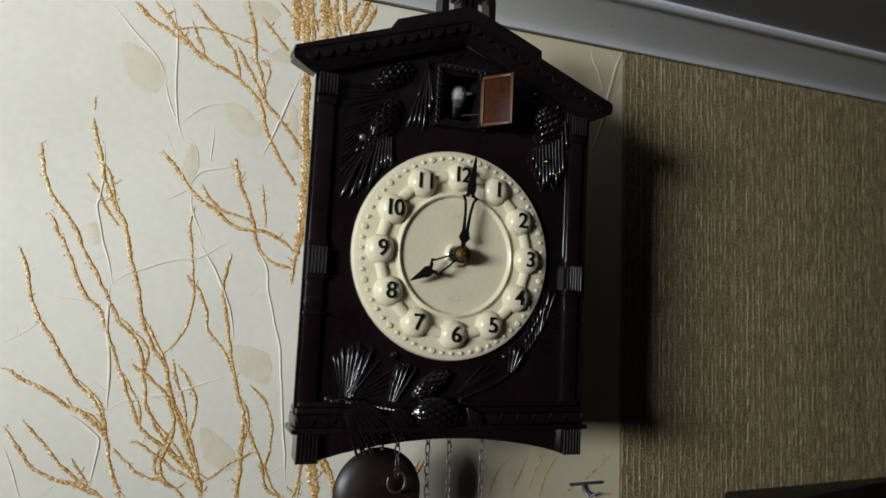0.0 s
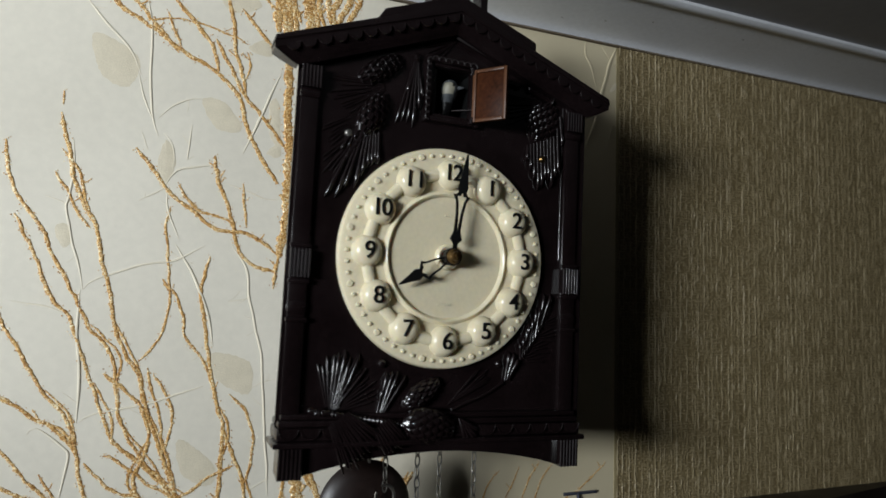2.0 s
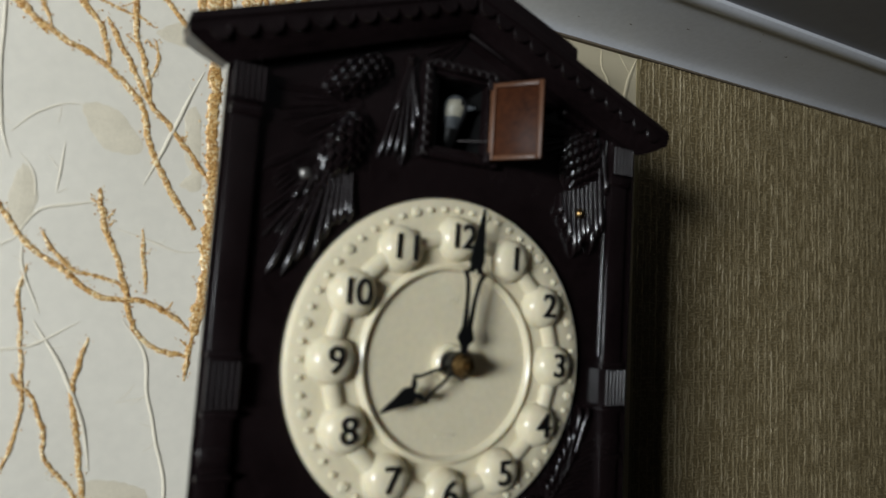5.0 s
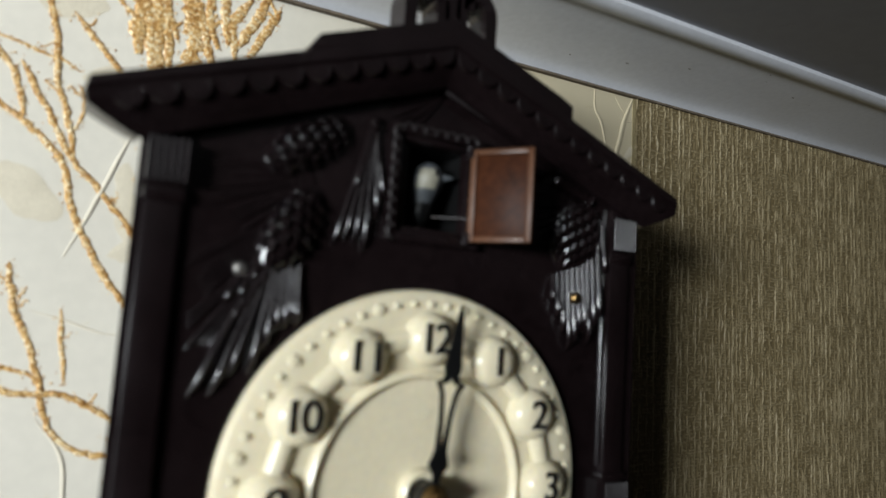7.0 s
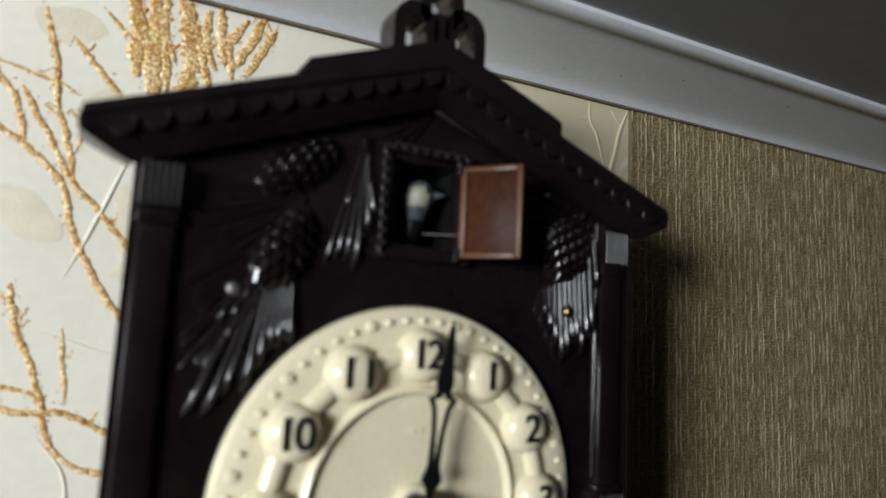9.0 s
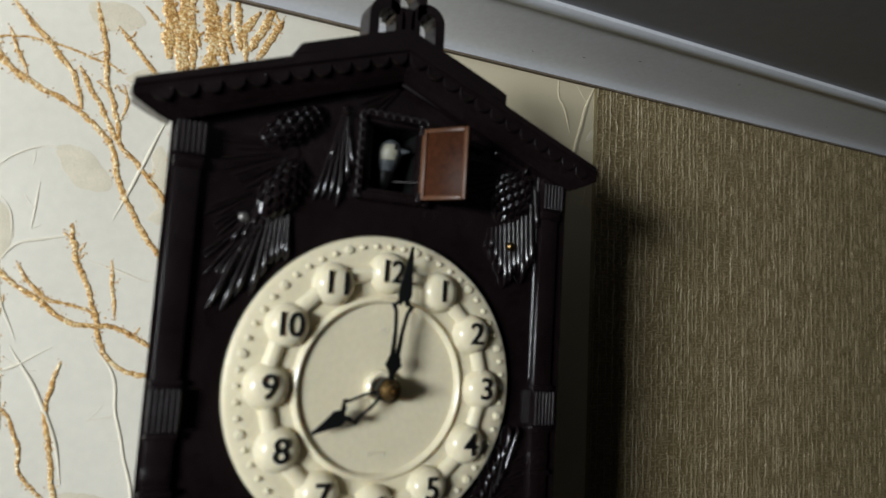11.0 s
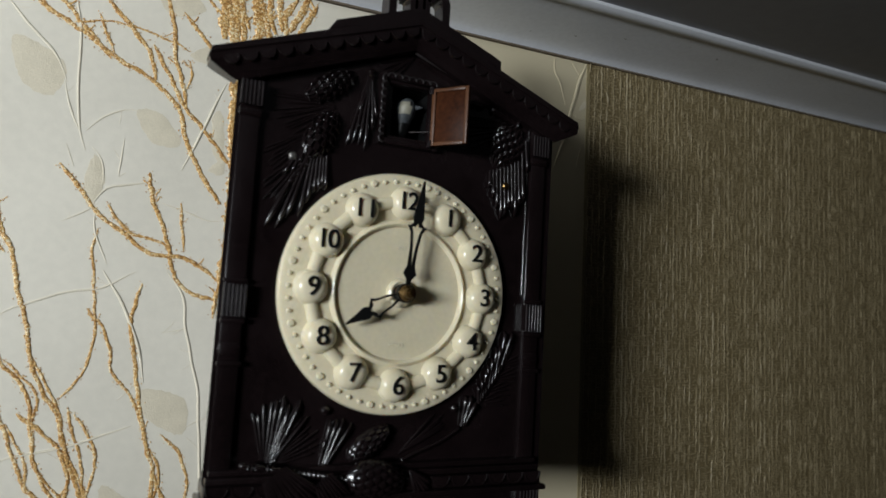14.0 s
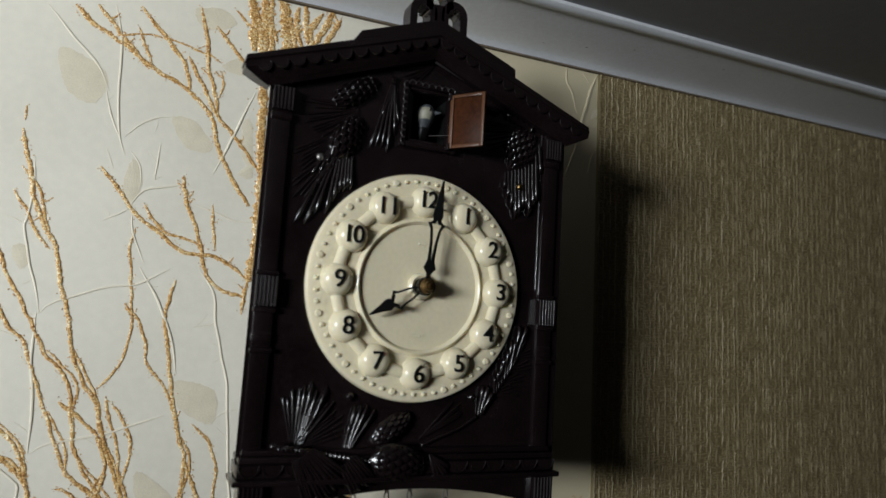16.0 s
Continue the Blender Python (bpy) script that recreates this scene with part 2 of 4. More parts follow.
def woven_relief(x0, x1, z0, z1, cx=0.0004, cz=0.0007):
    """Heights of a crinkled weave: crooked upright threads, broken cross threads between them and fine grain."""
    g = np.random.default_rng(7)
    nx, nz = int((x1 - x0) / cx), int((z1 - z0) / cz)

    def smooth(shape, sx, sz):
        # soft noise: random values on a coarse grid, blended between
        ax, az = int(shape[1] * cx / sx) + 3, int(shape[0] * cz / sz) + 3
        r = g.random((az, ax))
        u, v = np.arange(shape[1]) * cx / sx, np.arange(shape[0]) * cz / sz
        i, j = u.astype(int), v.astype(int)
        fu, fv = u - i, v - j
        fu, fv = (fu * fu * (3 - 2 * fu))[None, :], (fv * fv * (3 - 2 * fv))[:, None]
        return (r[j][:, i] * (1 - fu) + r[j][:, i + 1] * fu) * (1 - fv) + (r[j + 1][:, i] * (1 - fu) + r[j + 1][:, i + 1] * fu) * fv
    xs, zs = np.arange(nx) * cx, np.arange(nz) * cz
    h = np.zeros((nz, nx))
    zed = (nz, 1)

    def upright(gap, sway, firm, thick):
        # crooked upright threads, a gap apart, that fade in and out
        x = 0.0012
        while x < x1 - x0 - 0.003:
            wander = (smooth(zed, 1, 0.014)[:, 0] - 0.5) * sway + (smooth(zed, 1, 0.0034)[:, 0] - 0.5) * sway
            strong = np.clip(smooth(zed, 1, 0.009)[:, 0] * firm[0] + firm[1], 0.04, 1) * g.uniform(0.7, 1.0)
            wide = thick * (0.75 + 0.6 * smooth(zed, 1, 0.004)[:, 0])
            lo, hi = max(0, int((x - 0.005) / cx)), min(nx, int((x + 0.005) / cx))
            d = xs[None, lo:hi] - (x + wander)[:, None]
            h[:, lo:hi] = np.maximum(h[:, lo:hi], strong[:, None] * np.exp(-(d / wide[:, None]) ** 2))
            x += g.uniform(*gap)
    upright((0.0042, 0.0090), 0.0011, (1.0, 0.25), 0.00050)
    upright((0.0018, 0.0036), 0.0011, (1.3, -0.35), 0.00042)
    z = 0.001
    while z < z1 - z0 - 0.003:
        wander = (smooth((1, nx), 0.005, 1)[0] - 0.5) * 0.0016
        strong = np.clip(smooth((1, nx), 0.0019, 1)[0] * 1.9 - 0.62, 0.0, 0.7)
        lo, hi = max(0, int((z - 0.004) / cz)), min(nz, int((z + 0.004) / cz))
        d = zs[lo:hi, None] - (z + wander)[None, :]
        h[lo:hi] = np.maximum(h[lo:hi], strong[None, :] * np.exp(-(d / 0.00060) ** 2))
        z += g.uniform(0.0017, 0.0029)
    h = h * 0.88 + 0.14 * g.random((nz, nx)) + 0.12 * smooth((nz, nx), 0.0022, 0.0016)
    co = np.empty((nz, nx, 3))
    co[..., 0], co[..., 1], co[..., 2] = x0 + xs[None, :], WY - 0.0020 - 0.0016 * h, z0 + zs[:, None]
    k = np.arange(nz * nx).reshape(nz, nx)
    quads = np.stack((k[:-1, :-1], k[:-1, 1:], k[1:, 1:], k[1:, :-1]), axis=-1).reshape(-1, 4)
    me = bpy.data.meshes.new("wallpaper_woven")
    me.vertices.add(nz * nx)
    me.vertices.foreach_set("co", co.ravel())
    me.loops.add(quads.size)
    me.loops.foreach_set("vertex_index", quads.ravel())
    me.polygons.add(len(quads))
    me.polygons.foreach_set("loop_start", np.arange(0, quads.size, 4))
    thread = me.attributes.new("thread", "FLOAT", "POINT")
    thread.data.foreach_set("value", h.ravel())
    me.update(calc_edges=True)
    me.shade_smooth()
    me.materials.append(WOVEN)
    return me


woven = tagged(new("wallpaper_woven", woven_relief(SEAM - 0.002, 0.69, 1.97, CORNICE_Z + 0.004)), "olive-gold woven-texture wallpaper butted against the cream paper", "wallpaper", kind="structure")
setting("wallpaper_woven_rest", boxed(SEAM - 0.004, 2.3, WY - 0.0016, WY + 0.0016, 0.0, CEIL), PAPER2, "plain gold wallpaper further along the wall", "wallpaper")
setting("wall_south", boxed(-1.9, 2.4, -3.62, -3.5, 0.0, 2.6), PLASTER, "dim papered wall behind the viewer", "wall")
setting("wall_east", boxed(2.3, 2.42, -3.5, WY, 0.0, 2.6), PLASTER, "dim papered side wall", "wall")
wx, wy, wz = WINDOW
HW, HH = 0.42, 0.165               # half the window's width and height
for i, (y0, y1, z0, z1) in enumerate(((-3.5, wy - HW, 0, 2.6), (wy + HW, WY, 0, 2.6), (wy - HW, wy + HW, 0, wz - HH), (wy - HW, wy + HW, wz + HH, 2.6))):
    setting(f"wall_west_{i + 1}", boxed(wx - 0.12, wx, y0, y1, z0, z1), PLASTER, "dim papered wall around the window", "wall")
win = thing("window_1", (wx - 0.06, wy, wz - HH), "white-framed window letting in grey daylight", "window", "structure")
for n_, a in (("window_sill", (wx - 0.1, wx + 0.02, wy - HW, wy + HW, wz - HH - 0.02, wz - HH + 0.004)), ("window_frame", (wx - 0.12, wx - 0.09, wy - HW, wy - HW + 0.02, wz - HH + 0.004, wz + HH)),
              ("window_frame", (wx - 0.12, wx - 0.09, wy + HW - 0.02, wy + HW, wz - HH + 0.004, wz + HH)), ("window_frame", (wx - 0.12, wx - 0.09, wy - HW + 0.02, wy + HW - 0.02, wz + HH - 0.02, wz + HH))):
    part(n_, boxed(*a, bevel=0.003), FRAMEWHITE, win)
setting("floor", boxed(-1.9, 2.4, -3.6, 0.1, -0.1, 0.0), WOOD, "brown wooden floor", "floor")
setting("ceiling", boxed(-1.9, 2.4, -3.6, 0.1, CEIL, CEIL + 0.1), CEILING, "smooth grey satin ceiling", "ceiling")

# cornice: a hollow cove with a rounded lip on the ceiling side
bm = bmesh.new()
profile = [(0.0, CORNICE_Z), (-0.0035, CORNICE_Z), (-0.0065, CORNICE_Z + 0.0024)]
for i in range(1, 9):
    a = i / 9
    profile.append((-0.0065 - 0.0625 * a ** 1.2, CORNICE_Z + 0.0024 + 0.0105 * a ** 0.8))
profile += [(-0.0685, CORNICE_Z + 0.0133), (-0.0698, CORNICE_Z + 0.0118), (-0.0735, CORNICE_Z + 0.0112), (-0.0772, CORNICE_Z + 0.0120), (-0.0794, CORNICE_Z + 0.0138), (-0.0800, CEIL), (0.0, CEIL)]
ends = []
for x in (WINDOW[0], 2.3):
    ends.append([bm.verts.new((x, WY + y, z)) for y, z in profile])
for i in range(len(profile) - 1):
    bm.faces.new((ends[0][i], ends[0][i + 1], ends[1][i + 1], ends[1][i]))
cornice = setting("cornice", bm, CORNICE, "white foam cove cornice between wall and ceiling", "cornice", smooth=True)

# a thin brown strip gives the shadow gap below the cornice its dark colour
part("shadow_gap_line", boxed(WINDOW[0], 2.3, WY - 0.0048, WY - 0.0012, CORNICE_Z - 0.0016, CORNICE_Z - 0.0001), DIRT_SHADE, cornice, "brownish strip painted for the shadow gap under the cornice", smooth=False)
spot = random.Random(3)
for k in range(11):
    a = spot.uniform(0.1, 0.95)
    y, z = WY - 0.0065 - 0.0625 * a ** 1.2, CORNICE_Z + 0.0024 + 0.0105 * a ** 0.8
    bm = bmesh.new()
    bmesh.ops.create_icosphere(bm, subdivisions=1, radius=spot.uniform(0.0002, 0.0006), matrix=Matrix.Translation((spot.uniform(-0.05, 0.5), y, z)) @ Matrix.Diagonal((spot.uniform(1, 3), 1, 0.5, 1)))
    part("speck", bm, DIRT_SHADE, cornice)

# ---- wallpaper relief ----
rnd = random.Random(4)


def stroke(kind, width, *points, shoots=True):
    """One branch on the cream paper: a low rough ridge for glitter, a thin round one for embossed twigs. Points: mm along and above z = 2 m."""
    rough = kind == "glitter"
    line = bezier([(x / 1000, WY - 0.001, 2 + z / 1000) for x, z in points], 0.0016 if rough else 0.003)
    n = len(line)
    bm = bmesh.new()
    rows = []
    seed = rnd.uniform(0, 90)
    for i, q in enumerate(line):
        d = (line[min(i + 1, n - 1)] - line[max(i - 1, 0)]).normalized()
        s = Vector((d.z, 0, -d.x))
        ends = min(1.0, 0.45 + 0.12 * min(i, n - 1 - i)) if rough else min(1.0, 0.3 + 0.1 * min(i, n - 1 - i))
        w = width / 1000 * (0.54 if rough else 0.74) * ends
        wob = Vector((noise.noise((i * 0.16, seed, 0)), 0, noise.noise((i * 0.16, seed, 5)))) * (0.0012 if rough else 0.0010)
        l_, r_ = w, w
        if rough:
            l_ *= 1 + 0.65 * noise.noise((i * 0.55, seed, 9)) + rnd.uniform(-0.2, 0.2)
            r_ *= 1 + 0.65 * noise.noise((i * 0.55, seed, 17)) + rnd.uniform(-0.2, 0.2)
        hgt = (min(0.0008, w * 0.5) if rough else min(0.0013, w * 0.8)) * (1 + (rnd.uniform(-0.4, 0.4) if rough else 0))
        c = q + wob
        rows.append([bm.verts.new(c + s * a + Vector((0, -h, 0))) for a, h in ((-l_, -0.0003), (-l_ * 0.55, hgt * 0.8), (0, hgt), (r_ * 0.55, hgt * 0.8), (r_, -0.0003))])
    for a, b in zip(rows, rows[1:]):
        for k in range(4):
            bm.faces.new((a[k], a[k + 1], b[k + 1], b[k]))
    if rough:
        # grains that spill beside the branch
        for q in line + line:
            if rnd.random() < 0.8:
                w = width / 1000
                c = q + Vector((rnd.gauss(0, w * 0.48), -0.0001, rnd.gauss(0, w * 0.48)))
                g = rnd.uniform(0.0002, 0.0006)
                bmesh.ops.create_icosphere(bm, subdivisions=1, radius=g, matrix=Matrix.Translation(c))
        part("glitter_branch", bm, GLITTER, cream, smooth=False)
    else:
        part("embossed_twig", bm, TWIG if points[0][0] < 100 else PAPER, cream)
    if not shoots or len(points) < 3:
        return
    if rough and width >= 2.6 and points[-1][1] < 120:
        # a thinner strand that runs along the lower half of the branch
        half = points[len(points) // 2:]
        dx = rnd.choice((-4, 4, 5))
        stroke(kind, width * 0.7, *[(x + dx * (0.4 + 0.6 * math.sin(1.7 * k)), z) for k, (x, z) in enumerate(half)], shoots=False)
    for k in range(max(1, n // (60 if rough else 14))):
        # short side shoots, in the direction of growth
        i = rnd.randrange(n // 6, n - 1)
        d = (line[i] - line[i - 1]).normalized() * rnd.choice((-1, 1)) if not rough else Vector((0, 0, 1))
        a = rnd.choice((-1, 1)) * rnd.uniform(0.6, 1.1)
        e = Vector((d.x * math.cos(a) + d.z * math.sin(a), 0, d.z * math.cos(a) - d.x * math.sin(a)))
        ln = rnd.uniform(4, 9) if rough else rnd.uniform(4, 13)
        q = line[i] * 1000
        stroke(kind, width * 0.75, (q.x, q.z - 2000), (q.x + e.x * ln * 0.5 + 0.6, q.z - 2000 + e.z * ln * 0.5), (q.x + e.x * ln, q.z - 2000 + e.z * ln + 0.8), shoots=False)


def leaf(*points):
    """A pale printed leaf between its tip, one flank, its stalk and the other flank, with a raised rim and a midrib."""
    tip, f1, stalk, f2 = [Vector((x / 1000, WY - 0.0012, 2 + z / 1000)) for x, z in points]
    loop = bezier([f2, tip, f1, stalk, f2, tip, f1], 0.002)
    n0, n1 = (min(range(len(loop)), key=lambda i: (loop[i] - q).length + (0 if lo <= i < hi else 9)) for q, lo, hi in ((tip, 0, len(loop) // 2), (tip, len(loop) // 2, len(loop))))
    line = [q + Vector((rnd.uniform(-0.0005, 0.0005), 0, rnd.uniform(-0.0005, 0.0005))) for q in loop[n0:n1]]
    bm = bmesh.new()
    c = bm.verts.new((tip + f1 + stalk + f2) / 4 + Vector((0, -0.0003, 0)))
    rim = [bm.verts.new(q + Vector((0, 0.0001, 0))) for q in line]
    low = [bm.verts.new(q + Vector((0, 0.0006, 0))) for q in line]
    for i in range(len(rim)):
        j = (i + 1) % len(rim)
        bm.faces.new((c, rim[i], rim[j]))
        bm.faces.new((rim[i], low[i], low[j], rim[j]))
    lf = part("leaf_print", bm, LEAF, cream, "pale beige leaf")


# glitter branches: width, then millimetres along and above the wall
stroke("glitter", 2.6, (-275, 197), (-270, 184), (-263, 155), (-249, 130), (-235, 106), (-222, 90), (-215, 74), (-208, 42), (-201, 22))
stroke("glitter", 3, (-279, 114), (-271, 109), (-257, 101), (-239, 88), (-226, 80), (-216, 70), (-210, 57))
stroke("glitter", 2.6, (-276, 75), (-266, 59), (-258, 47), (-243, 37), (-226, 30), (-212, 22))
stroke("glitter", 2.4, (-264, 77), (-255, 66), (-242, 49), (-228, 35), (-221, 29))
stroke("glitter", 2.6, (-259, 223), (-249, 204), (-240, 182), (-234, 168), (-223, 156), (-217, 140), (-206, 110), (-197, 86), (-191, 71), (-175, 57), (-162, 44), (-146, 30))
stroke("glitter", 2.6, (-267, 273), (-264, 251), (-256, 233), (-242, 214), (-236, 199), (-230, 188), (-220, 170), (-211, 150), (-195, 130), (-191, 109), (-187, 86), (-178, 67), (-167, 52), (-154, 35), (-146, 18))
stroke("glitter", 3, (-236, 295), (-230, 273), (-227, 257), (-220, 237), (-209, 216), (-205, 196), (-199, 175), (-194, 151), (-186, 130), (-176, 114), (-172, 97), (-165, 76), (-157, 55), (-148, 31), (-146, 18))
stroke("glitter", 2, (-235, 311), (-235, 301))
stroke("glitter", 2.2, (-237, 254), (-228, 240), (-221, 226), (-213, 216))
stroke("glitter", 2.2, (-234, 270), (-223, 257), (-218, 239), (-214, 224))
stroke("glitter", 2, (-163, 235), (-165, 220), (-162, 203), (-160, 177), (-160, 158), (-168, 135), (-177, 124))
stroke("glitter", 2.2, (-171, 120), (-168, 105), (-161, 84), (-158, 59), (-152, 38))
stroke("glitter", 2.2, (-167, 116), (-156, 97), (-153, 80), (-158, 59))
stroke("glitter", 2.8, (-133, 200), (-139, 177), (-135, 156), (-132, 135), (-128, 113), (-123, 92), (-118, 75), (-119, 53), (-119, 33), (-122, 16))
stroke("glitter", 2.2, (-165, 183), (-157, 173), (-150, 159), (-148, 143), (-135, 126), (-128, 109), (-123, 92))
stroke("glitter", 2.2, (-114, 100), (-102, 87), (-97, 70), (-97, 53), (-101, 35))
stroke("glitter", 2.8, (-118, 75), (-111, 57), (-103, 40), (-99, 22), (-87, 13))
stroke("glitter", 3, (-188, 276), (-176, 262), (-163, 245), (-145, 232), (-132, 222), (-120, 220), (-107, 219), (-93, 211), (-86, 205))
stroke("glitter", 2.8, (-134, 276), (-131, 257), (-123, 240), (-118, 223), (-115, 210), (-105, 197), (-85, 191))
stroke("glitter", 2, (-138, 271), (-132, 265), (-130, 257))
stroke("glitter", 2.2, (-113, 257), (-111, 241), (-109, 224))
stroke("glitter", 2.2, (-158, 252), (-146, 236), (-124, 229), (-118, 223))
stroke("glitter", 3.4, (-213, 387), (-198, 374), (-182, 366), (-161, 352), (-135, 339), (-118, 322), (-114, 305), (-106, 287), (-96, 271), (-87, 259))
stroke("glitter", 3, (-199, 390), (-182, 371), (-163, 350))
stroke("glitter", 3.2, (-172, 395), (-158, 380), (-140, 360), (-135, 341))
stroke("glitter", 3, (-138, 365), (-126, 345), (-114, 323), (-102, 311), (-88, 294), (-81, 286))
stroke("glitter", 3, (-132, 404), (-126, 381), (-123, 359), (-117, 339), (-114, 325))
stroke("glitter", 3, (-120, 392), (-105, 376), (-94, 364))
stroke("glitter", 1.6, (-186, 370), (-168, 375), (-145, 374), (-127, 370), (-114, 365))
stroke("glitter", 2.4, (-107, 408), (-96, 397), (-88, 383))
stroke("glitter", 2, (-114, 358), (-112, 347), (-115, 337))
stroke("glitter", 2, (-172, 380), (-168, 369), (-161, 352))
stroke("glitter", 7, (-86, 413), (-83, 366), (-82, 318), (-80, 272), (-81, 226), (-84, 203))
stroke("glitter", 3.2, (-84, 203), (-87, 189), (-87, 178))
stroke("glitter", 7, (-94, 422), (-93, 400), (-92, 379))
stroke("glitter", 7, (-87, 424), (-84, 404), (-85, 383))
stroke("glitter", 9, (-73, 428), (-69, 406), (-68, 387), (-72, 363))
stroke("glitter", 5, (-60, 421), (-61, 402), (-56, 390))
stroke("glitter", 5, (-55, 426), (-53, 405), (-51, 393))
stroke("glitter", 6, (-32, 424), (-39, 408), (-46, 394))
stroke("glitter", 3, (-32, 422), (-27, 415), (-29, 409))
stroke("glitter", 4, (-80, 426), (-81, 408), (-75, 390))
stroke("glitter", 6, (-99, 419), (-90, 403), (-85, 372))
stroke("glitter", 5, (-86, 420), (-80, 397), (-78, 375))
stroke("glitter", 5, (-74, 420), (-64, 401), (-58, 380))
stroke("glitter", 5, (-41, 420), (-49, 405), (-48, 386))
stroke("glitter", 5, (-26, 418), (-34, 402), (-41, 389))
stroke("glitter", 9, (-60, 11), (-62, 24), (-67, 51), (-69, 91))
stroke("glitter", 5, (-43, 9), (-49, 28), (-58, 46))
stroke("glitter", 4, (-9, 7), (-8, 26), (-1, 44))
stroke("glitter", 3, (-37, 9), (-29, 23), (-18, 44), (-14, 53))
stroke("glitter", 3, (-71, 47), (-74, 26), (-78, 12))
stroke("glitter", 4, (10, 6), (20, 19), (31, 35))
stroke("glitter", 2.4, (-208, 57), (-199, 47), (-187, 36), (-173, 32), (-157, 18))
stroke("glitter", 2, (-233, 51), (-227, 39), (-221, 30))
stroke("glitter", 3, (-199, 117), (-174, 93), (-168, 68), (-176, 44), (-169, 27))
stroke("glitter", 2.4, (-196, 61), (-187, 57), (-166, 40), (-146, 30), (-126, 42), (-110, 49))
stroke("glitter", 1.4, (132, 5), (140, 24), (149, 35))
stroke("glitter", 1.4, (167, -3), (191, 10), (219, 31))
stroke("glitter", 1.2, (115, 5), (123, 20), (129, 32))
stroke("glitter", 1.2, (143, -2), (150, 18), (163, 35))
stroke("glitter", 1.2, (92, 3), (98, 17), (106, 30))
stroke("glitter", 1, (207, -6), (242, -5), (283, -5))
# embossed twigs: width, then millimetres along and above the wall
stroke("relief", 1.15, (-188, 392), (-182, 366), (-181, 335), (-179, 306), (-174, 286))
stroke("relief", 1.1, (-189, 330), (-185, 313), (-176, 296))
stroke("relief", 1.1, (-174, 299), (-164, 310), (-152, 317), (-144, 318))
stroke("relief", 1, (-185, 289), (-180, 275))
stroke("relief", 1.2, (-169, 247), (-162, 259), (-156, 264), (-140, 268), (-128, 269))
stroke("relief", 1.1, (-151, 297), (-152, 282), (-153, 271), (-149, 274))
stroke("relief", 1.1, (-184, 238), (-171, 246), (-163, 252))
stroke("relief", 1.1, (-125, 256), (-112, 252), (-95, 247), (-84, 248))
stroke("relief", 1.4, (-88, 346), (-98, 321), (-104, 307), (-114, 280))
stroke("relief", 1.2, (-119, 210), (-107, 192), (-104, 170), (-96, 140), (-92, 114), (-88, 70), (-84, 26))
stroke("relief", 1.4, (-158, 209), (-145, 187), (-133, 160), (-128, 135))
stroke("relief", 1.1, (-215, 174), (-208, 181), (-176, 193), (-156, 197), (-138, 208))
stroke("relief", 1.1, (-257, 165), (-237, 162), (-225, 157))
stroke("relief", 1.2, (-212, 84), (-203, 89), (-170, 95), (-151, 101), (-134, 107))
stroke("relief", 1.1, (-227, 277), (-226, 257), (-228, 236), (-228, 224), (-215, 174))
stroke("relief", 1.1, (-280, 132), (-270, 138), (-261, 145))
stroke("relief", 1.1, (-242, 77), (-237, 81), (-220, 68), (-217, 59), (-222, 27))
stroke("relief", 1.2, (-229, 383), (-213, 365), (-196, 347), (-187, 330))
stroke("relief", 1.15, (-165, 249), (-164, 232), (-156, 212))
stroke("relief", 1.4, (-217, 174), (-217, 150), (-214, 118), (-213, 84))
stroke("relief", 1.1, (-119, 168), (-108, 170), (-104, 171))
stroke("relief", 1, (-170, 289), (-164, 281), (-162, 268), (-165, 257))
stroke("relief", 1, (-102, 103), (-92, 109), (-81, 111))
stroke("relief", 1.1, (-242, 237), (-235, 235), (-229, 232))
stroke("relief", 1, (-107, 24), (-97, 31), (-84, 39))
stroke("relief", 1, (-252, 25), (-244, 33), (-239, 37))
stroke("relief", 1, (-275, 61), (-268, 42), (-263, 26))
stroke("relief", 1, (-143, 124), (-137, 130), (-132, 135))
stroke("relief", 1.9, (193, 423), (194, 409), (199, 401), (206, 380), shoots=False)
stroke("relief", 1.5, (183, 409), (188, 409), (194, 409), shoots=False)
stroke("relief", 1.6, (210, 423), (216, 416), (222, 409), shoots=False)
stroke("relief", 2.6, (228, 423), (221, 406), (216, 388), (212, 375), (205, 348), (195, 321), shoots=False)
stroke("relief", 1.5, (221, 405), (225, 405), (230, 406), shoots=False)
stroke("relief", 1.6, (212, 375), (221, 369), (232, 372), shoots=False)
stroke("relief", 1.7, (231, 347), (225, 345), (222, 338), (219, 325), shoots=False)
leaf((234, 391), (225, 386), (221, 378), (231, 383))
leaf((-219, 355), (-213, 326), (-195, 320), (-190, 342))
leaf((-145, 317), (-134, 297), (-116, 298), (-129, 317))
leaf((-168, 284), (-173, 263), (-167, 251), (-161, 268))
leaf((-131, 130), (-126, 113), (-102, 100), (-102, 124))
leaf((-148, 70), (-145, 46), (-126, 36), (-123, 50))
leaf((-136, 401), (-127, 388), (-106, 396), (-116, 406))
leaf((-114, 362), (-101, 358), (-95, 361), (-101, 371))
leaf((-96, 323), (-95, 298), (-88, 290), (-89, 322))
leaf((-97, 282), (-87, 280), (-86, 292), (-92, 288))
leaf((-235, 215), (-229, 202), (-224, 207), (-228, 218))
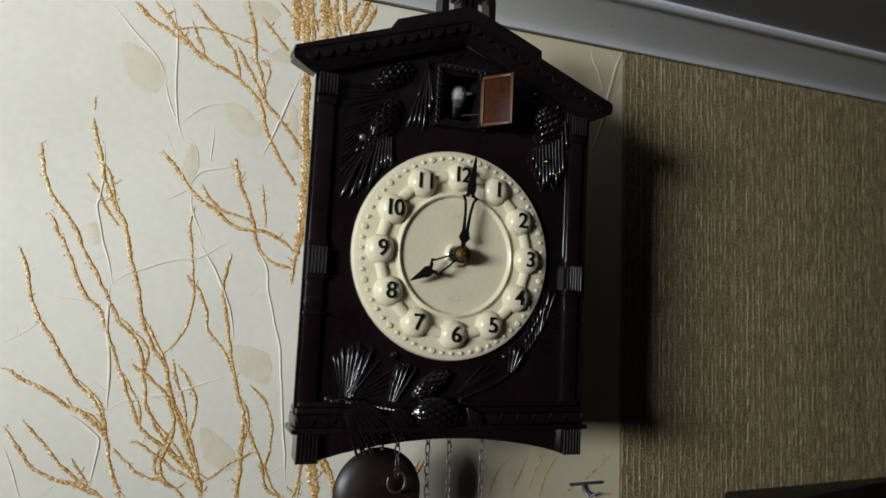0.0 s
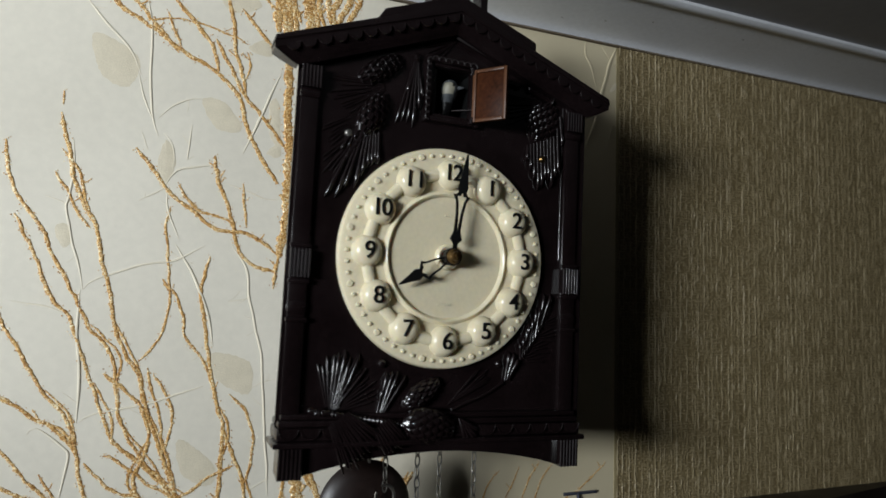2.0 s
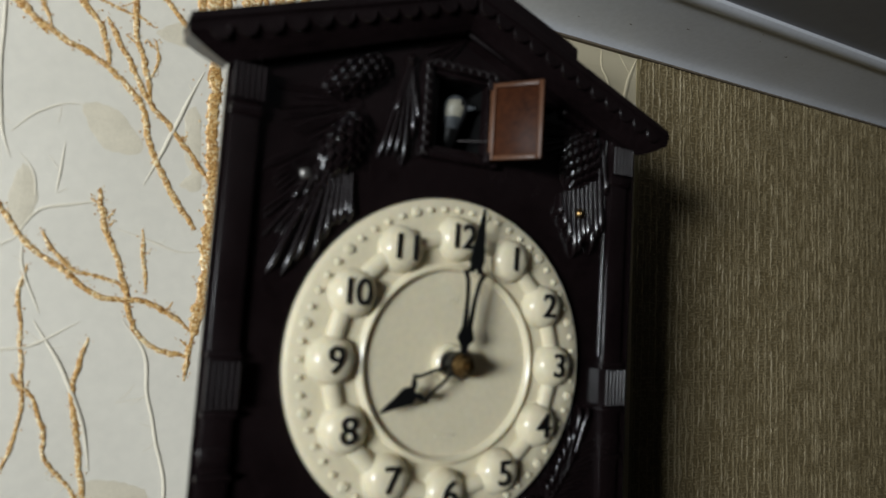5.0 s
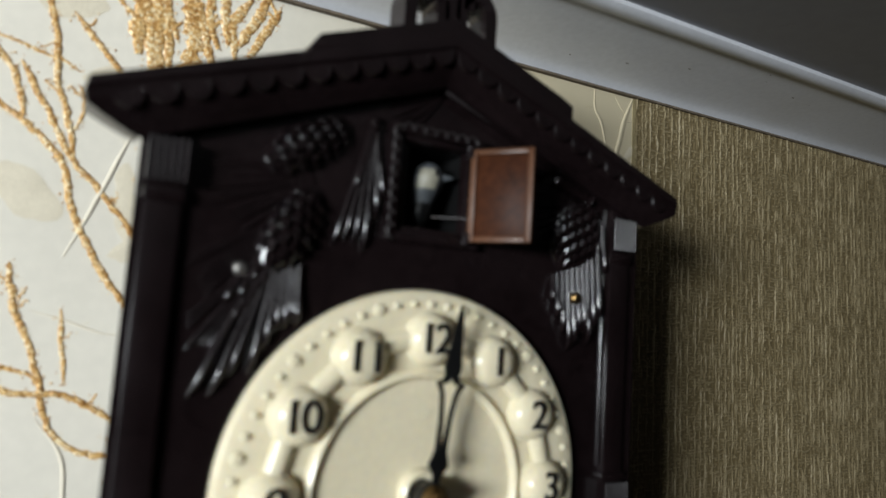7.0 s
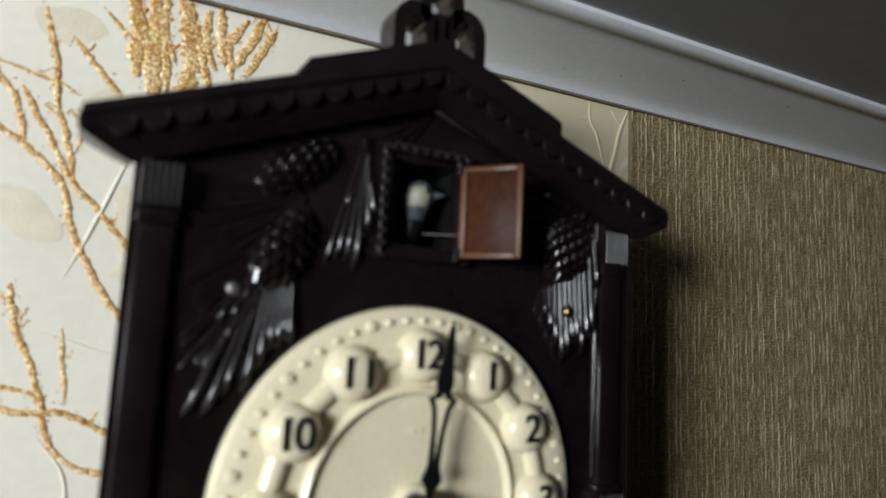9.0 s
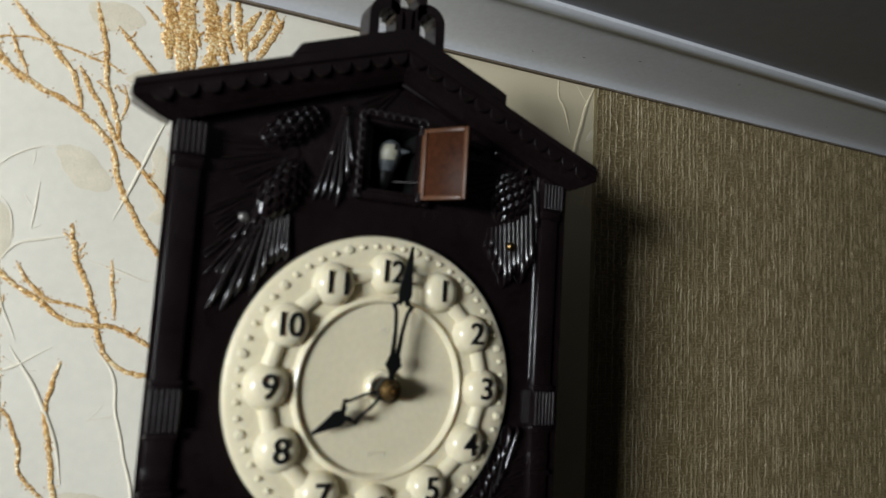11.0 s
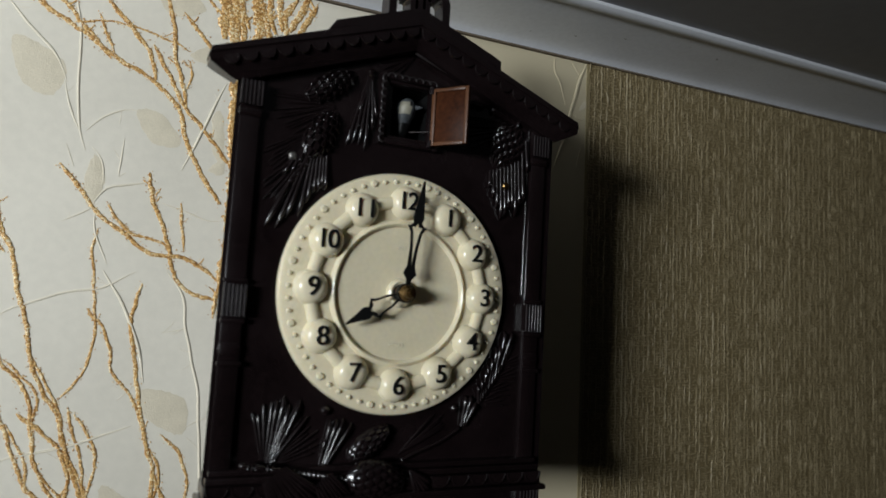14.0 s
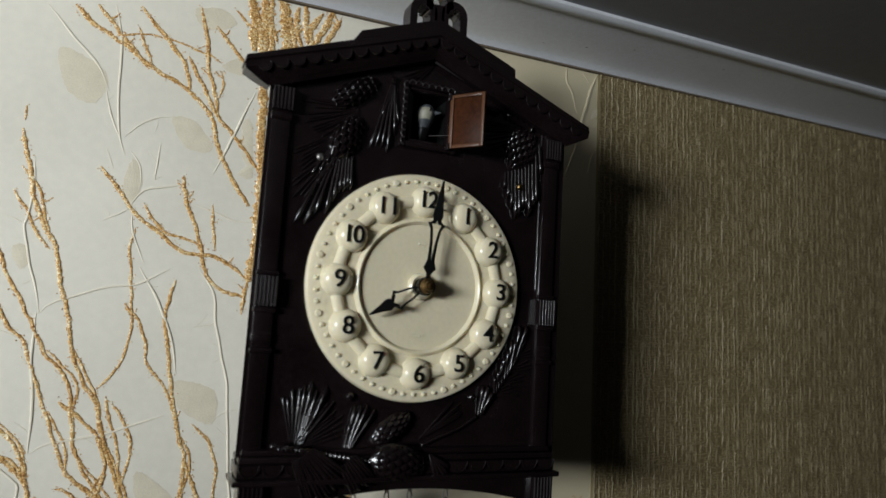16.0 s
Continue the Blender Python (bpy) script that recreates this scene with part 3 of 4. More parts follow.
# ---- the cuckoo clock ----
DIAL = 2.2                         # height of the dial's middle
clock = thing("cuckoo_clock", (0, -0.05, 2.066), "dark brown carved plastic cuckoo clock with ivory dial and open door", "clock")
clock.location = (0.134 * math.sin(radians(-1.2)), -0.05, 2.2 - 0.134 * math.cos(radians(1.2)))
clock.rotation_euler = (0, radians(1.2), 0)     # it hangs a little askew
FRONT, BACK = -0.1058, -0.093       # face of the front panel, and rear edge of the moulded front

# case with its front panel, which has a real opening for the bird
bm = bmesh.new()
prism(bm, [(-0.070, 2.086), (0.070, 2.086), (0.070, 2.318), (0, 2.340), (-0.070, 2.318)], -0.046, WY - 0.0015, 0.001)
case = part("case", bm, BAKELITE, clock, "dark brown box behind the carved front")
for a in ((-0.070, -0.066, 2.086, 2.316), (0.066, 0.070, 2.086, 2.316), (-0.066, 0.066, 2.086, 2.090)):
    part("case_wall", boxed(a[0], a[1], -0.1015, -0.046, a[2], a[3]), BAKELITE, clock, smooth=False)
for x0 in (-0.1005, 0.0992):
    bm = boxed(x0, x0 + 0.005, FRONT - 0.001, BACK, 2.086, 2.3090)
    for v in bm.verts:
        # the moulding draws in a little towards the wall
        v.co.x -= math.copysign(0.002, x0) * (v.co.y > -0.1)
    part("side_edge", bm, BAKELITE, clock, smooth=False)
HX0, HX1, HZ0, HZ1 = -0.0110, 0.0137, 2.2915, 2.3240
bm = bmesh.new()
prism(bm, [(-0.0965, 2.082), (0.0965, 2.082), (0.0965, HZ0), (-0.0965, HZ0)], FRONT, FRONT + 0.004)
prism(bm, [(-0.0965, HZ0), (HX0, HZ0), (HX0, HZ1), (HX0, 2.347), (-0.0965, 2.3150)], FRONT, FRONT + 0.004)
prism(bm, [(HX1, HZ0), (0.0965, HZ0), (0.0965, 2.3150), (HX1, 2.347), (HX1, HZ1)], FRONT, FRONT + 0.004)
prism(bm, [(HX0, HZ1), (HX1, HZ1), (HX1, 2.347), (0.0, 2.350), (HX0, 2.347)], FRONT, FRONT + 0.004)
panel = part("front_panel", bm, BAKELITE, clock, smooth=False)
bm = bmesh.new()
box(bm, HX0 - 0.004, HX0, FRONT + 0.004, -0.05, HZ0 - 0.003, HZ1 + 0.003)
box(bm, HX1, HX1 + 0.004, FRONT + 0.004, -0.05, HZ0 - 0.003, HZ1 + 0.003)
box(bm, HX0, HX1, FRONT + 0.004, -0.05, HZ0 - 0.004, HZ0)
box(bm, HX0, HX1, FRONT + 0.004, -0.05, HZ1, HZ1 + 0.004)
box(bm, HX0, HX1, -0.05, -0.047, HZ0, HZ1)
part("bird_chamber", bm, BLACK, clock, smooth=False)


def fluted(x0, x1, y, z0, z1, count=6):
    """An upright block whose face is a row of rounded ribs."""
    bm = bmesh.new()
    w = (x1 - x0) / count
    line = []
    for k in range(count):
        for i in range(5):
            a = math.pi * (i + 0.5) / 5
            line.append((x0 + w * (k + 0.5) - 0.46 * w * math.cos(a), y - 0.0011 * math.sin(a)))
    line += [(x1 - 0.002, BACK), (x0 + 0.002, BACK)]
    low, top = [bm.verts.new((p, q, z0)) for p, q in line], [bm.verts.new((p, q, z1)) for p, q in line]
    bm.faces.new(low)
    bm.faces.new(top[::-1])
    for i in range(len(line)):
        j = (i + 1) % len(line)
        bm.faces.new((low[i], low[j], top[j], top[i]))
    return bm


# pilasters with three fluted blocks each
for side in (-1, 1):
    def sx(a, b):
        return (a, b) if side > 0 else (-b, -a)
    bm = bmesh.new()
    box(bm, *sx(0.0872, 0.0984), -0.1090, FRONT + 0.003, 2.1015, 2.316, 0.0012)
    box(bm, *sx(0.0862, 0.0992), -0.1105, FRONT + 0.003, 2.1780, 2.1810, 0.001)
    box(bm, *sx(0.0866, 0.0990), -0.1100, FRONT + 0.003, 2.1590, 2.1690, 0.003)
    box(bm, *sx(0.0862, 0.0992), -0.1105, FRONT + 0.003, 2.1555, 2.1585, 0.001)
    box(bm, *sx(0.0866, 0.0990), -0.1100, FRONT + 0.003, 2.2895, 2.2945, 0.001)
    box(bm, *sx(0.0862, 0.0992), -0.1100, FRONT + 0.003, 2.1992, 2.2020, 0.001)
    pil = part("pilaster", bm, BAKELITE, clock)
    for z0, z1 in ((2.2952, 2.3085), (2.1818, 2.1985)):
        bm = fluted(*sx(0.0864, 0.0993), -0.1115, z0, z1)
        part("fluted_block", bm, BAKELITE, pil)
    if side > 0:
        # the slim edge beside the needles
        bm = bmesh.new()
        tube(bm, [Vector((0.0860, -0.1062, z)) for z in (2.205, 2.24, 2.313)], 0.0006, 8)
        part("pilaster_bead", bm, BAKELITE, pil, sharp=80)

# base moulding, feet and arched apron
bm = bmesh.new()
for x, y, z0, z1 in ((0.0985, -0.1120, 2.1000, 2.1032), (0.0998, -0.1140, 2.0962, 2.0997), (0.1005, -0.1152, 2.0886, 2.0958), (0.1028, -0.1186, 2.0850, 2.0883)):
    box(bm, -x, x, y, BACK, z0, z1, 0.0009)
moulding = part("base_moulding", bm, BAKELITE, clock)


def scallop(cx, cz, y, w, h, slope, parent, mat):
    """A raised half round ornament whose flat side is up."""
    bm = bmesh.new()
    ring = []
    ca, sa = math.cos(slope), math.sin(slope)
    for i in range(9):
        a = math.pi + math.pi * i / 8
        px, pz = w * math.cos(a), h * math.sin(a)
        ring.append((px, pz))
    mid = bm.verts.new((cx, y - 0.0010, cz))
    front = [bm.verts.new((cx + p * ca * 0.82 - q * sa * 0.82, y - 0.0009, cz + p * sa * 0.82 + q * ca * 0.82)) for p, q in ring]
    back = [bm.verts.new((cx + p * ca - q * sa, y + 0.001, cz + p * sa + q * ca)) for p, q in ring]
    for i in range(8):
        bm.faces.new((mid, front[i], front[i + 1]))
        bm.faces.new((front[i], back[i], back[i + 1], front[i + 1]))
    bm.faces.new((mid, front[8], back[8], back[0], front[0]))
    rim = [Vector((cx + p * ca * 0.94 - q * sa * 0.94, y - 0.0007, cz + p * sa * 0.94 + q * ca * 0.94)) for p, q in ring]
    tube(bm, rim, 0.00055, 6)
    part("scallop", bm, mat, parent, sharp=50)


for k in range(16):
    x = -0.094 + k * 0.01253
    if abs(x + 0.01) > 0.055 or x > 0.02:
        scallop(x, 2.0957, -0.1154, 0.0060, 0.0066, 0, moulding, BAKELITE)
for side in (-1, 1):
    a, b = (0.0852, 0.0992) if side > 0 else (-0.0992, -0.0852)
    bm = fluted(a, b, -0.1160, 2.0675, 2.0846)
    part("fluted_foot", bm, BAKELITE, clock)
bm = bmesh.new()
arch = [(-0.0855, 2.0846)]
for i in range(13):
    x = -0.0855 + 0.171 * i / 12
    arch.append((x, 2.0680 + 0.0118 * math.sin(math.pi * i / 12) ** 0.8))
arch += [(0.0855, 2.0846)]
prism(bm, arch, -0.1125, FRONT + 0.006, 0.0006)
part("apron", bm, BAKELITE, clock)

# roof: a slab over a hollow moulding, a raised ridge cap and a pierced crest
roof = part("roof", prism(bmesh.new(), [(-0.1172, 2.3165), (-0.1163, 2.3208), (0, 2.3652), (0.1163, 2.3208), (0.1172, 2.3165), (0, 2.3608)], -0.1185, -0.1050, 0.001), BAKELITE, clock, smooth=False)
bm = bmesh.new()
steps = [(0.1168, 2.3168, 2.3610, -0.1178), (0.1165, 2.3132, 2.3585, -0.1174), (0.1120, 2.3108, 2.3548, -0.1160), (0.1062, 2.3082, 2.3490, -0.1138), (0.1018, 2.3066, 2.3462, -0.1122)]
rows = []
for x, ze, za, y in steps:
    rows.append([bm.verts.new(p) for p in ((-x, -0.1050, ze), (-x, y, ze), (0, y, za), (x, y, ze), (x, -0.1050, ze))])
for a, b in zip(rows, rows[1:]):
    for k in range(4):
        bm.faces.new((a[k], a[k + 1], b[k + 1], b[k]))
last = rows[-1]
inner = [bm.verts.new((v.co.x * 0.86, FRONT + 0.001, v.co.z + (0.005 if k != 2 else 0.0005))) for k, v in enumerate(last)]
for k in (1, 2):
    bm.faces.new((last[k], last[k + 1], inner[k + 1], inner[k]))
part("roof_moulding", bm, BAKELITE, roof, smooth=False)
for side in (-1, 1):
    for k in range(12):
        f = (k + 0.6) / 12.2
        x = side * 0.1118 * (1 - f)
        z = 2.3168 + f * 0.0425
        scallop(x, z - 0.0008, -0.1168, 0.0042, 0.0046, -side * radians(20.9), roof, BAKELITE)
    bm = bmesh.new()
    line = [Vector((side * x, -0.1088, 2.3462 - 0.345 * x)) for x in (0.001, 0.03, 0.06, 0.0850)]
    tube(bm, line, 0.0010, 8)
    # the paler plastic puts the gable edge's highlight into the bead's colour
    part("gable_bead", bm, DUSTY_GLINT, roof, sharp=80)
part("ridge_cap", prism(bmesh.new(), [(-0.0562, 2.3434), (-0.0512, 2.3513), (0, 2.3712), (0.0512, 2.3519), (0.0564, 2.3500), (0.0566, 2.3434), (0, 2.3648)], -0.1172, BACK, 0.0012), BAKELITE, roof, smooth=False)
bm = bmesh.new()


def arch_ring(cx, z0, z1, w, hole):
    """A round-topped pierced plate, standing on the ridge."""
    outer, inside = [(cx + w, z0)], [(cx + w - hole, z0)]
    for i in range(11):
        a = math.pi * i / 10
        outer.append((cx + w * math.cos(a), z1 - w + w * math.sin(a)))
        inside.append((cx + (w - hole) * math.cos(a), z1 - w + (w - hole) * math.sin(a)))
    outer.append((cx - w, z0))
    inside.append((cx - w + hole, z0))
    for i in range(len(outer) - 1):
        prism(bm, [outer[i], outer[i + 1], inside[i + 1], inside[i]], -0.1090, -0.0960)


arch_ring(-0.0088, 2.3670, 2.3872, 0.0093, 0.0050)
arch_ring(0.0130, 2.3670, 2.3895, 0.0093, 0.0050)
arch_ring(0.0021, 2.3800, 2.4005, 0.0096, 0.0048)
box(bm, -0.0012, 0.0054, -0.1090, -0.0960, 2.3675, 2.3845)
bmesh.ops.remove_doubles(bm, verts=bm.verts[:], dist=0.0001)
part("crest", bm, BAKELITE, roof, smooth=False)

# frame of the bird's opening, with a row of small curls
bm = bmesh.new()
FX0, FX1, FZ0, FZ1 = -0.0196, 0.0188, 2.2870, 2.3300
for o, i_, y0 in ((0, 0.0035, -0.1105), (0.0035, 0.0058, -0.1085)):
    for a in ((FX0 + o, FX0 + i_, FZ0 + o, FZ1 - o), (FX1 - i_, FX1 - o, FZ0 + o, FZ1 - o), (FX0 + i_, FX1 - i_, FZ0 + o, FZ0 + i_), (FX0 + i_, FX1 - i_, FZ1 - i_, FZ1 - o)):
        box(bm, a[0], a[1], y0, FRONT + 0.002, a[2], a[3], 0.0007)
fr = part("opening_frame", bm, BAKELITE, clock)


def curl(cx, cz, deg):
    """A small half ring whose open side looks towards the opening."""
    bm = bmesh.new()
    line = [Vector((cx + 0.0024 * math.sin(radians(deg + t)), -0.1107, cz + 0.0024 * math.cos(radians(deg + t)))) for t in range(-90, 91, 20)]
    tube(bm, line, 0.0005, 8)
    part("curl", bm, DUSTY_GLINT, fr, sharp=80)


for k in range(9):
    curl(FX0 + 0.0027, FZ0 + 0.003 + k * 0.0045, 270)
for k in range(7):
    curl(FX0 + 0.006 + k * 0.0045, FZ1 - 0.0027, 0)

# the little door, swung open on its pins
HINGE = Vector((0.0140, -0.1105, 2.2895))
OPEN = radians(-54)                # from the panel's plane, outwards
DW, DH = 0.0248, 0.0352
turn = Matrix.Translation(HINGE) @ Matrix.Rotation(OPEN, 4, "Z")
bm = boxed(0.0, DW, -0.0008, 0.0012, 0.0, DH, bevel=0.0006)
bmesh.ops.transform(bm, matrix=turn, verts=bm.verts[:])
door = part("bird_door", bm, DOOR, clock, "red-brown swung-open door")
for a in ((0.0, 0.0026, 0.0, DH), (DW - 0.0022, DW, 0.0, DH), (0.0026, DW - 0.0022, 0.0, 0.0022), (0.0026, DW - 0.0022, DH - 0.0022, DH)):
    bm = boxed(a[0], a[1], -0.0021, -0.0006, a[2], a[3], bevel=0.0005)
    bmesh.ops.transform(bm, matrix=turn, verts=bm.verts[:])
    part("door_rim", bm, DOORRIM, door)
for z in (0.0012, DH - 0.0012):
    bm = bmesh.new()
    tube(bm, [HINGE + Vector((-0.0015, -0.001, z - 0.0022)), HINGE + Vector((-0.0015, -0.001, z + 0.0022))], 0.0016, 8)
    part("hinge_pin", bm, BAKELITE, door)
bm = bmesh.new()
tube(bm, [Vector((0.0034, -0.100, 2.2990)), Vector((0.012, -0.109, 2.2985)), Vector((0.0200, -0.1165, 2.2975))], 0.00035, 6)
part("door_wire", bm, BOB, clock)

# the bird: a plain small figure on its lever
bm = bmesh.new()
prof = [(0.0001, -0.004), (0.0026, -0.0035), (0.0036, -0.001), (0.0040, 0.002), (0.0044, 0.005), (0.0051, 0.0075), (0.0059, 0.010), (0.0064, 0.0125), (0.0063, 0.015), (0.0055, 0.0175), (0.0039, 0.0194), (0.0021, 0.0204), (0.0001, 0.0208)]
rings = [[bm.verts.new((-0.0004 + r * math.cos(2 * math.pi * k / 24) + 0.0016 * (h / 0.02), -0.0960 + r * 1.1 * math.sin(2 * math.pi * k / 24) - 0.004 * (h / 0.02), 2.2988 + h)) for k in range(24)] for r, h in prof]
for i, (a, b) in enumerate(zip(rings, rings[1:])):
    for k in range(24):
        f = bm.faces.new((a[k], a[(k + 1) % 24], b[(k + 1) % 24], b[k]))
        # a pale cheek and a black eye on the side towards the viewer
        f.material_index = 1 if i in (6, 7, 8) and 14 <= k <= 18 else 0
        # the lower body is black as well, the chamber's shade put into its colour
        if i == 8 and k == 18 or i < 4:
            f.material_index = 2
tube(bm, [Vector((0.0035, -0.1015, 2.3142)), Vector((0.0066, -0.1035, 2.3140)), Vector((0.0092, -0.1052, 2.3142))], [0.0022, 0.0014, 0.0004], 10)
bird = part("bird_figure", bm, BIRD, clock, "grey painted toy bird")
bird.data.materials.append(CHEEK)
bird.data.materials.append(BLACK)
bm = bmesh.new()
tube(bm, [Vector((-0.0006, -0.0965, 2.2916)), Vector((-0.0006, -0.0965, 2.2990))], 0.0008, 6)
part("bird_lever", bm, STEEL, clock)

# dial
dial = part("dial", lathe(bmesh.new(), [(0.0, -0.1105), (0.0385, -0.1105), (0.0393, -0.1124), (0.0404, -0.1131), (0.0416, -0.1124), (0.0426, -0.1107), (0.0600, -0.1107), (0.0683, -0.1106), (0.0699, -0.1098), (0.0707, -0.1080), (0.0707, -0.1040), (0.0, -0.1040)], 0, DIAL, 128), IVORY, clock, "ivory plastic dial")
RING = 0.0530


def polar(deg, r):
    a = radians(deg)
    return r * math.sin(a), DIAL + r * math.cos(a)


def numeral(text, x, z, y, parent):
    cu = bpy.data.curves.new("numeral", "FONT")
    # the ones on this dial are plain bars
    cu.body, cu.size, cu.align_x, cu.align_y = text.replace("1", "I"), 0.0148, "CENTER", "CENTER"
    cu.extrude, cu.offset, cu.space_character = 0.00035, 0.00012, 1.5 if text == "11" else 1.08
    tmp = bpy.data.objects.new("numeral_tmp", cu)
    scene.collection.objects.link(tmp)
    bpy.context.view_layer.update()
    me = bpy.data.meshes.new_from_object(tmp.evaluated_get(bpy.context.evaluated_depsgraph_get()))
    bpy.data.objects.remove(tmp)
    bm = bmesh.new()
    bm.from_mesh(me)
    bpy.data.meshes.remove(me)
    bmesh.ops.transform(bm, matrix=Matrix.Translation((x, y, z)) @ Matrix.Rotation(radians(90), 4, "X"), verts=bm.verts[:])
    part("numeral", bm, BLACK, parent, "black raised numeral", smooth=False)


for h in range(1, 13):
    x, z = polar(30 * h, RING)
    knob = part("hour_knob", lathe(bmesh.new(), [(0.0, -0.1178), (0.0040, -0.1176), (0.0068, -0.1167), (0.0088, -0.1146), (0.0096, -0.1122), (0.0102, -0.1100)], x, z, 32), IVORY, dial)
    numeral(str(h), x, z, -0.1181, knob)
    x0, z0 = polar(30 * h + 9.5, RING)
    x1, z1 = polar(30 * h + 20.5, RING)
    bm = bmesh.new()
    tube(bm, [Vector((x0, -0.1112, z0)), Vector((x1, -0.1112, z1))], 0.0037, 12, 0.75)
    part("link_bar", bm, IVORY, dial)
for k in range(60):
    big = k % 5 == 2
    r = 0.0023 if big else 0.00145
    part("rim_bead", lathe(bmesh.new(), [(0.0, -0.1120 if big else -0.1122), (r * 0.7, -0.1118), (r, -0.1105), (r, -0.1098)], *polar(6 * k, 0.0654), 12), IVORY, dial)
part("hub_ring", lathe(bmesh.new(), [(0.0050, -0.1100), (0.0052, -0.1135), (0.0068, -0.1145), (0.0080, -0.1135), (0.0084, -0.1100)], 0, DIAL, 40), IVORY, dial)
part("arbor", lathe(bmesh.new(), [(0.0, -0.1215), (0.0046, -0.1215), (0.0048, -0.1165), (0.0048, -0.1060)], 0, DIAL, 24), BLACK, dial)
part("centre_nut", lathe(bmesh.new(), [(0.0, -0.1286), (0.0013, -0.1285), (0.0015, -0.1272), (0.0027, -0.1270), (0.0031, -0.1258), (0.0031, -0.1245), (0.0042, -0.1240), (0.0048, -0.1225), (0.0048, -0.1195)], 0, DIAL, 24), BRASS, dial, "tarnished brass nut")


# worn raised marks on the dial, too faint to read
for cz, widths in ((0.0265, (1.2, 0.8, 1.5)), (-0.0300, (1.0, 1.4, 0.9, 1.6, 1.1))):
    x = -0.5 * sum(widths) - 0.35 * len(widths)
    for w in widths:
        part("raised_mark", boxed((x + 0.3) / 1000, (x + 0.3 + w) / 1000, -0.1109, -0.1100, DIAL + cz - 0.0009, DIAL + cz + 0.0009, bevel=0.0002), IVORY, dial)
        x += w + 0.7


def pointer(name, deg, y, spans):
    """A flat pierced pointer: solid pieces and rails as (u0, inner0, outer0, u1, inner1, outer1) half widths along it."""
    bm = bmesh.new()
    a = radians(deg)
    d, s = Vector((math.sin(a), 0, math.cos(a))), Vector((math.cos(a), 0, -math.sin(a)))
    o = Vector((0, 0, DIAL))
    for u0, i0, w0, u1, i1, w1 in spans:
        for sg in ((1, -1) if i0 > 0 or i1 > 0 else (0,)):
            if sg:
                q = [o + d * u0 + s * sg * i0, o + d * u0 + s * sg * w0, o + d * u1 + s * sg * w1, o + d * u1 + s * sg * i1]
            else:
                q = [o + d * u0 - s * w0, o + d * u0 + s * w0, o + d * u1 + s * w1, o + d * u1 - s * w1]
            prism(bm, [(v.x, v.z) for v in q], y, y + 0.0009)
    bmesh.ops.remove_doubles(bm, verts=bm.verts[:], dist=0.0001)
    lathe(bm, [(0.0, y - 0.0002), (0.0056, y - 0.0002), (0.0056, y + 0.001), (0.0, y + 0.001)], 0, DIAL, 24)
    part(name, bm, BLACK, dial, "black pierced metal pointer", smooth=False)


mm = 0.001
pointer("minute_pointer", 6.2, -0.1215, [(4 * mm, 0, 1.2 * mm, 8 * mm, 0, 1.6 * mm), (8 * mm, 0, 1.6 * mm, 11 * mm, 0, 4.0 * mm), (11 * mm, 0, 4.0 * mm, 16 * mm, 0, 2.3 * mm),
        (16 * mm, 0.1 * mm, 2.3 * mm, 27 * mm, 0.9 * mm, 2.5 * mm), (27 * mm, 0.9 * mm, 2.5 * mm, 35 * mm, 2.0 * mm, 3.6 * mm), (35 * mm, 2.0 * mm, 3.6 * mm, 39 * mm, 3.6 * mm, 5.9 * mm),
        (38.5 * mm, 1.2 * mm, 4.6 * mm, 41 * mm, 0.0 * mm, 2.6 * mm), (41 * mm, 0, 2.6 * mm, 44 * mm, 0, 3.4 * mm), (44 * mm, 0, 3.4 * mm, 50 * mm, 0, 2.5 * mm), (50 * mm, 0, 2.5 * mm, 66 * mm, 0, 0.5 * mm)])
pointer("hour_pointer", 240.5, -0.1193, [(4 * mm, 0.6 * mm, 2.0 * mm, 10 * mm, 2.6 * mm, 3.8 * mm), (10 * mm, 2.6 * mm, 3.8 * mm, 17 * mm, 3.6 * mm, 4.8 * mm), (17 * mm, 3.6 * mm, 4.8 * mm, 20 * mm, 4.4 * mm, 6.6 * mm),
        (20 * mm, 2.6 * mm, 6.0 * mm, 22.5 * mm, 0.0, 3.2 * mm), (22.5 * mm, 0, 2.6 * mm, 26 * mm, 0, 3.7 * mm), (26 * mm, 0, 3.7 * mm, 31 * mm, 0, 2.2 * mm), (31 * mm, 0, 2.2 * mm, 39 * mm, 0, 0.4 * mm)])

# carved pine cones, needles and twigs on the front
cut = random.Random(11)


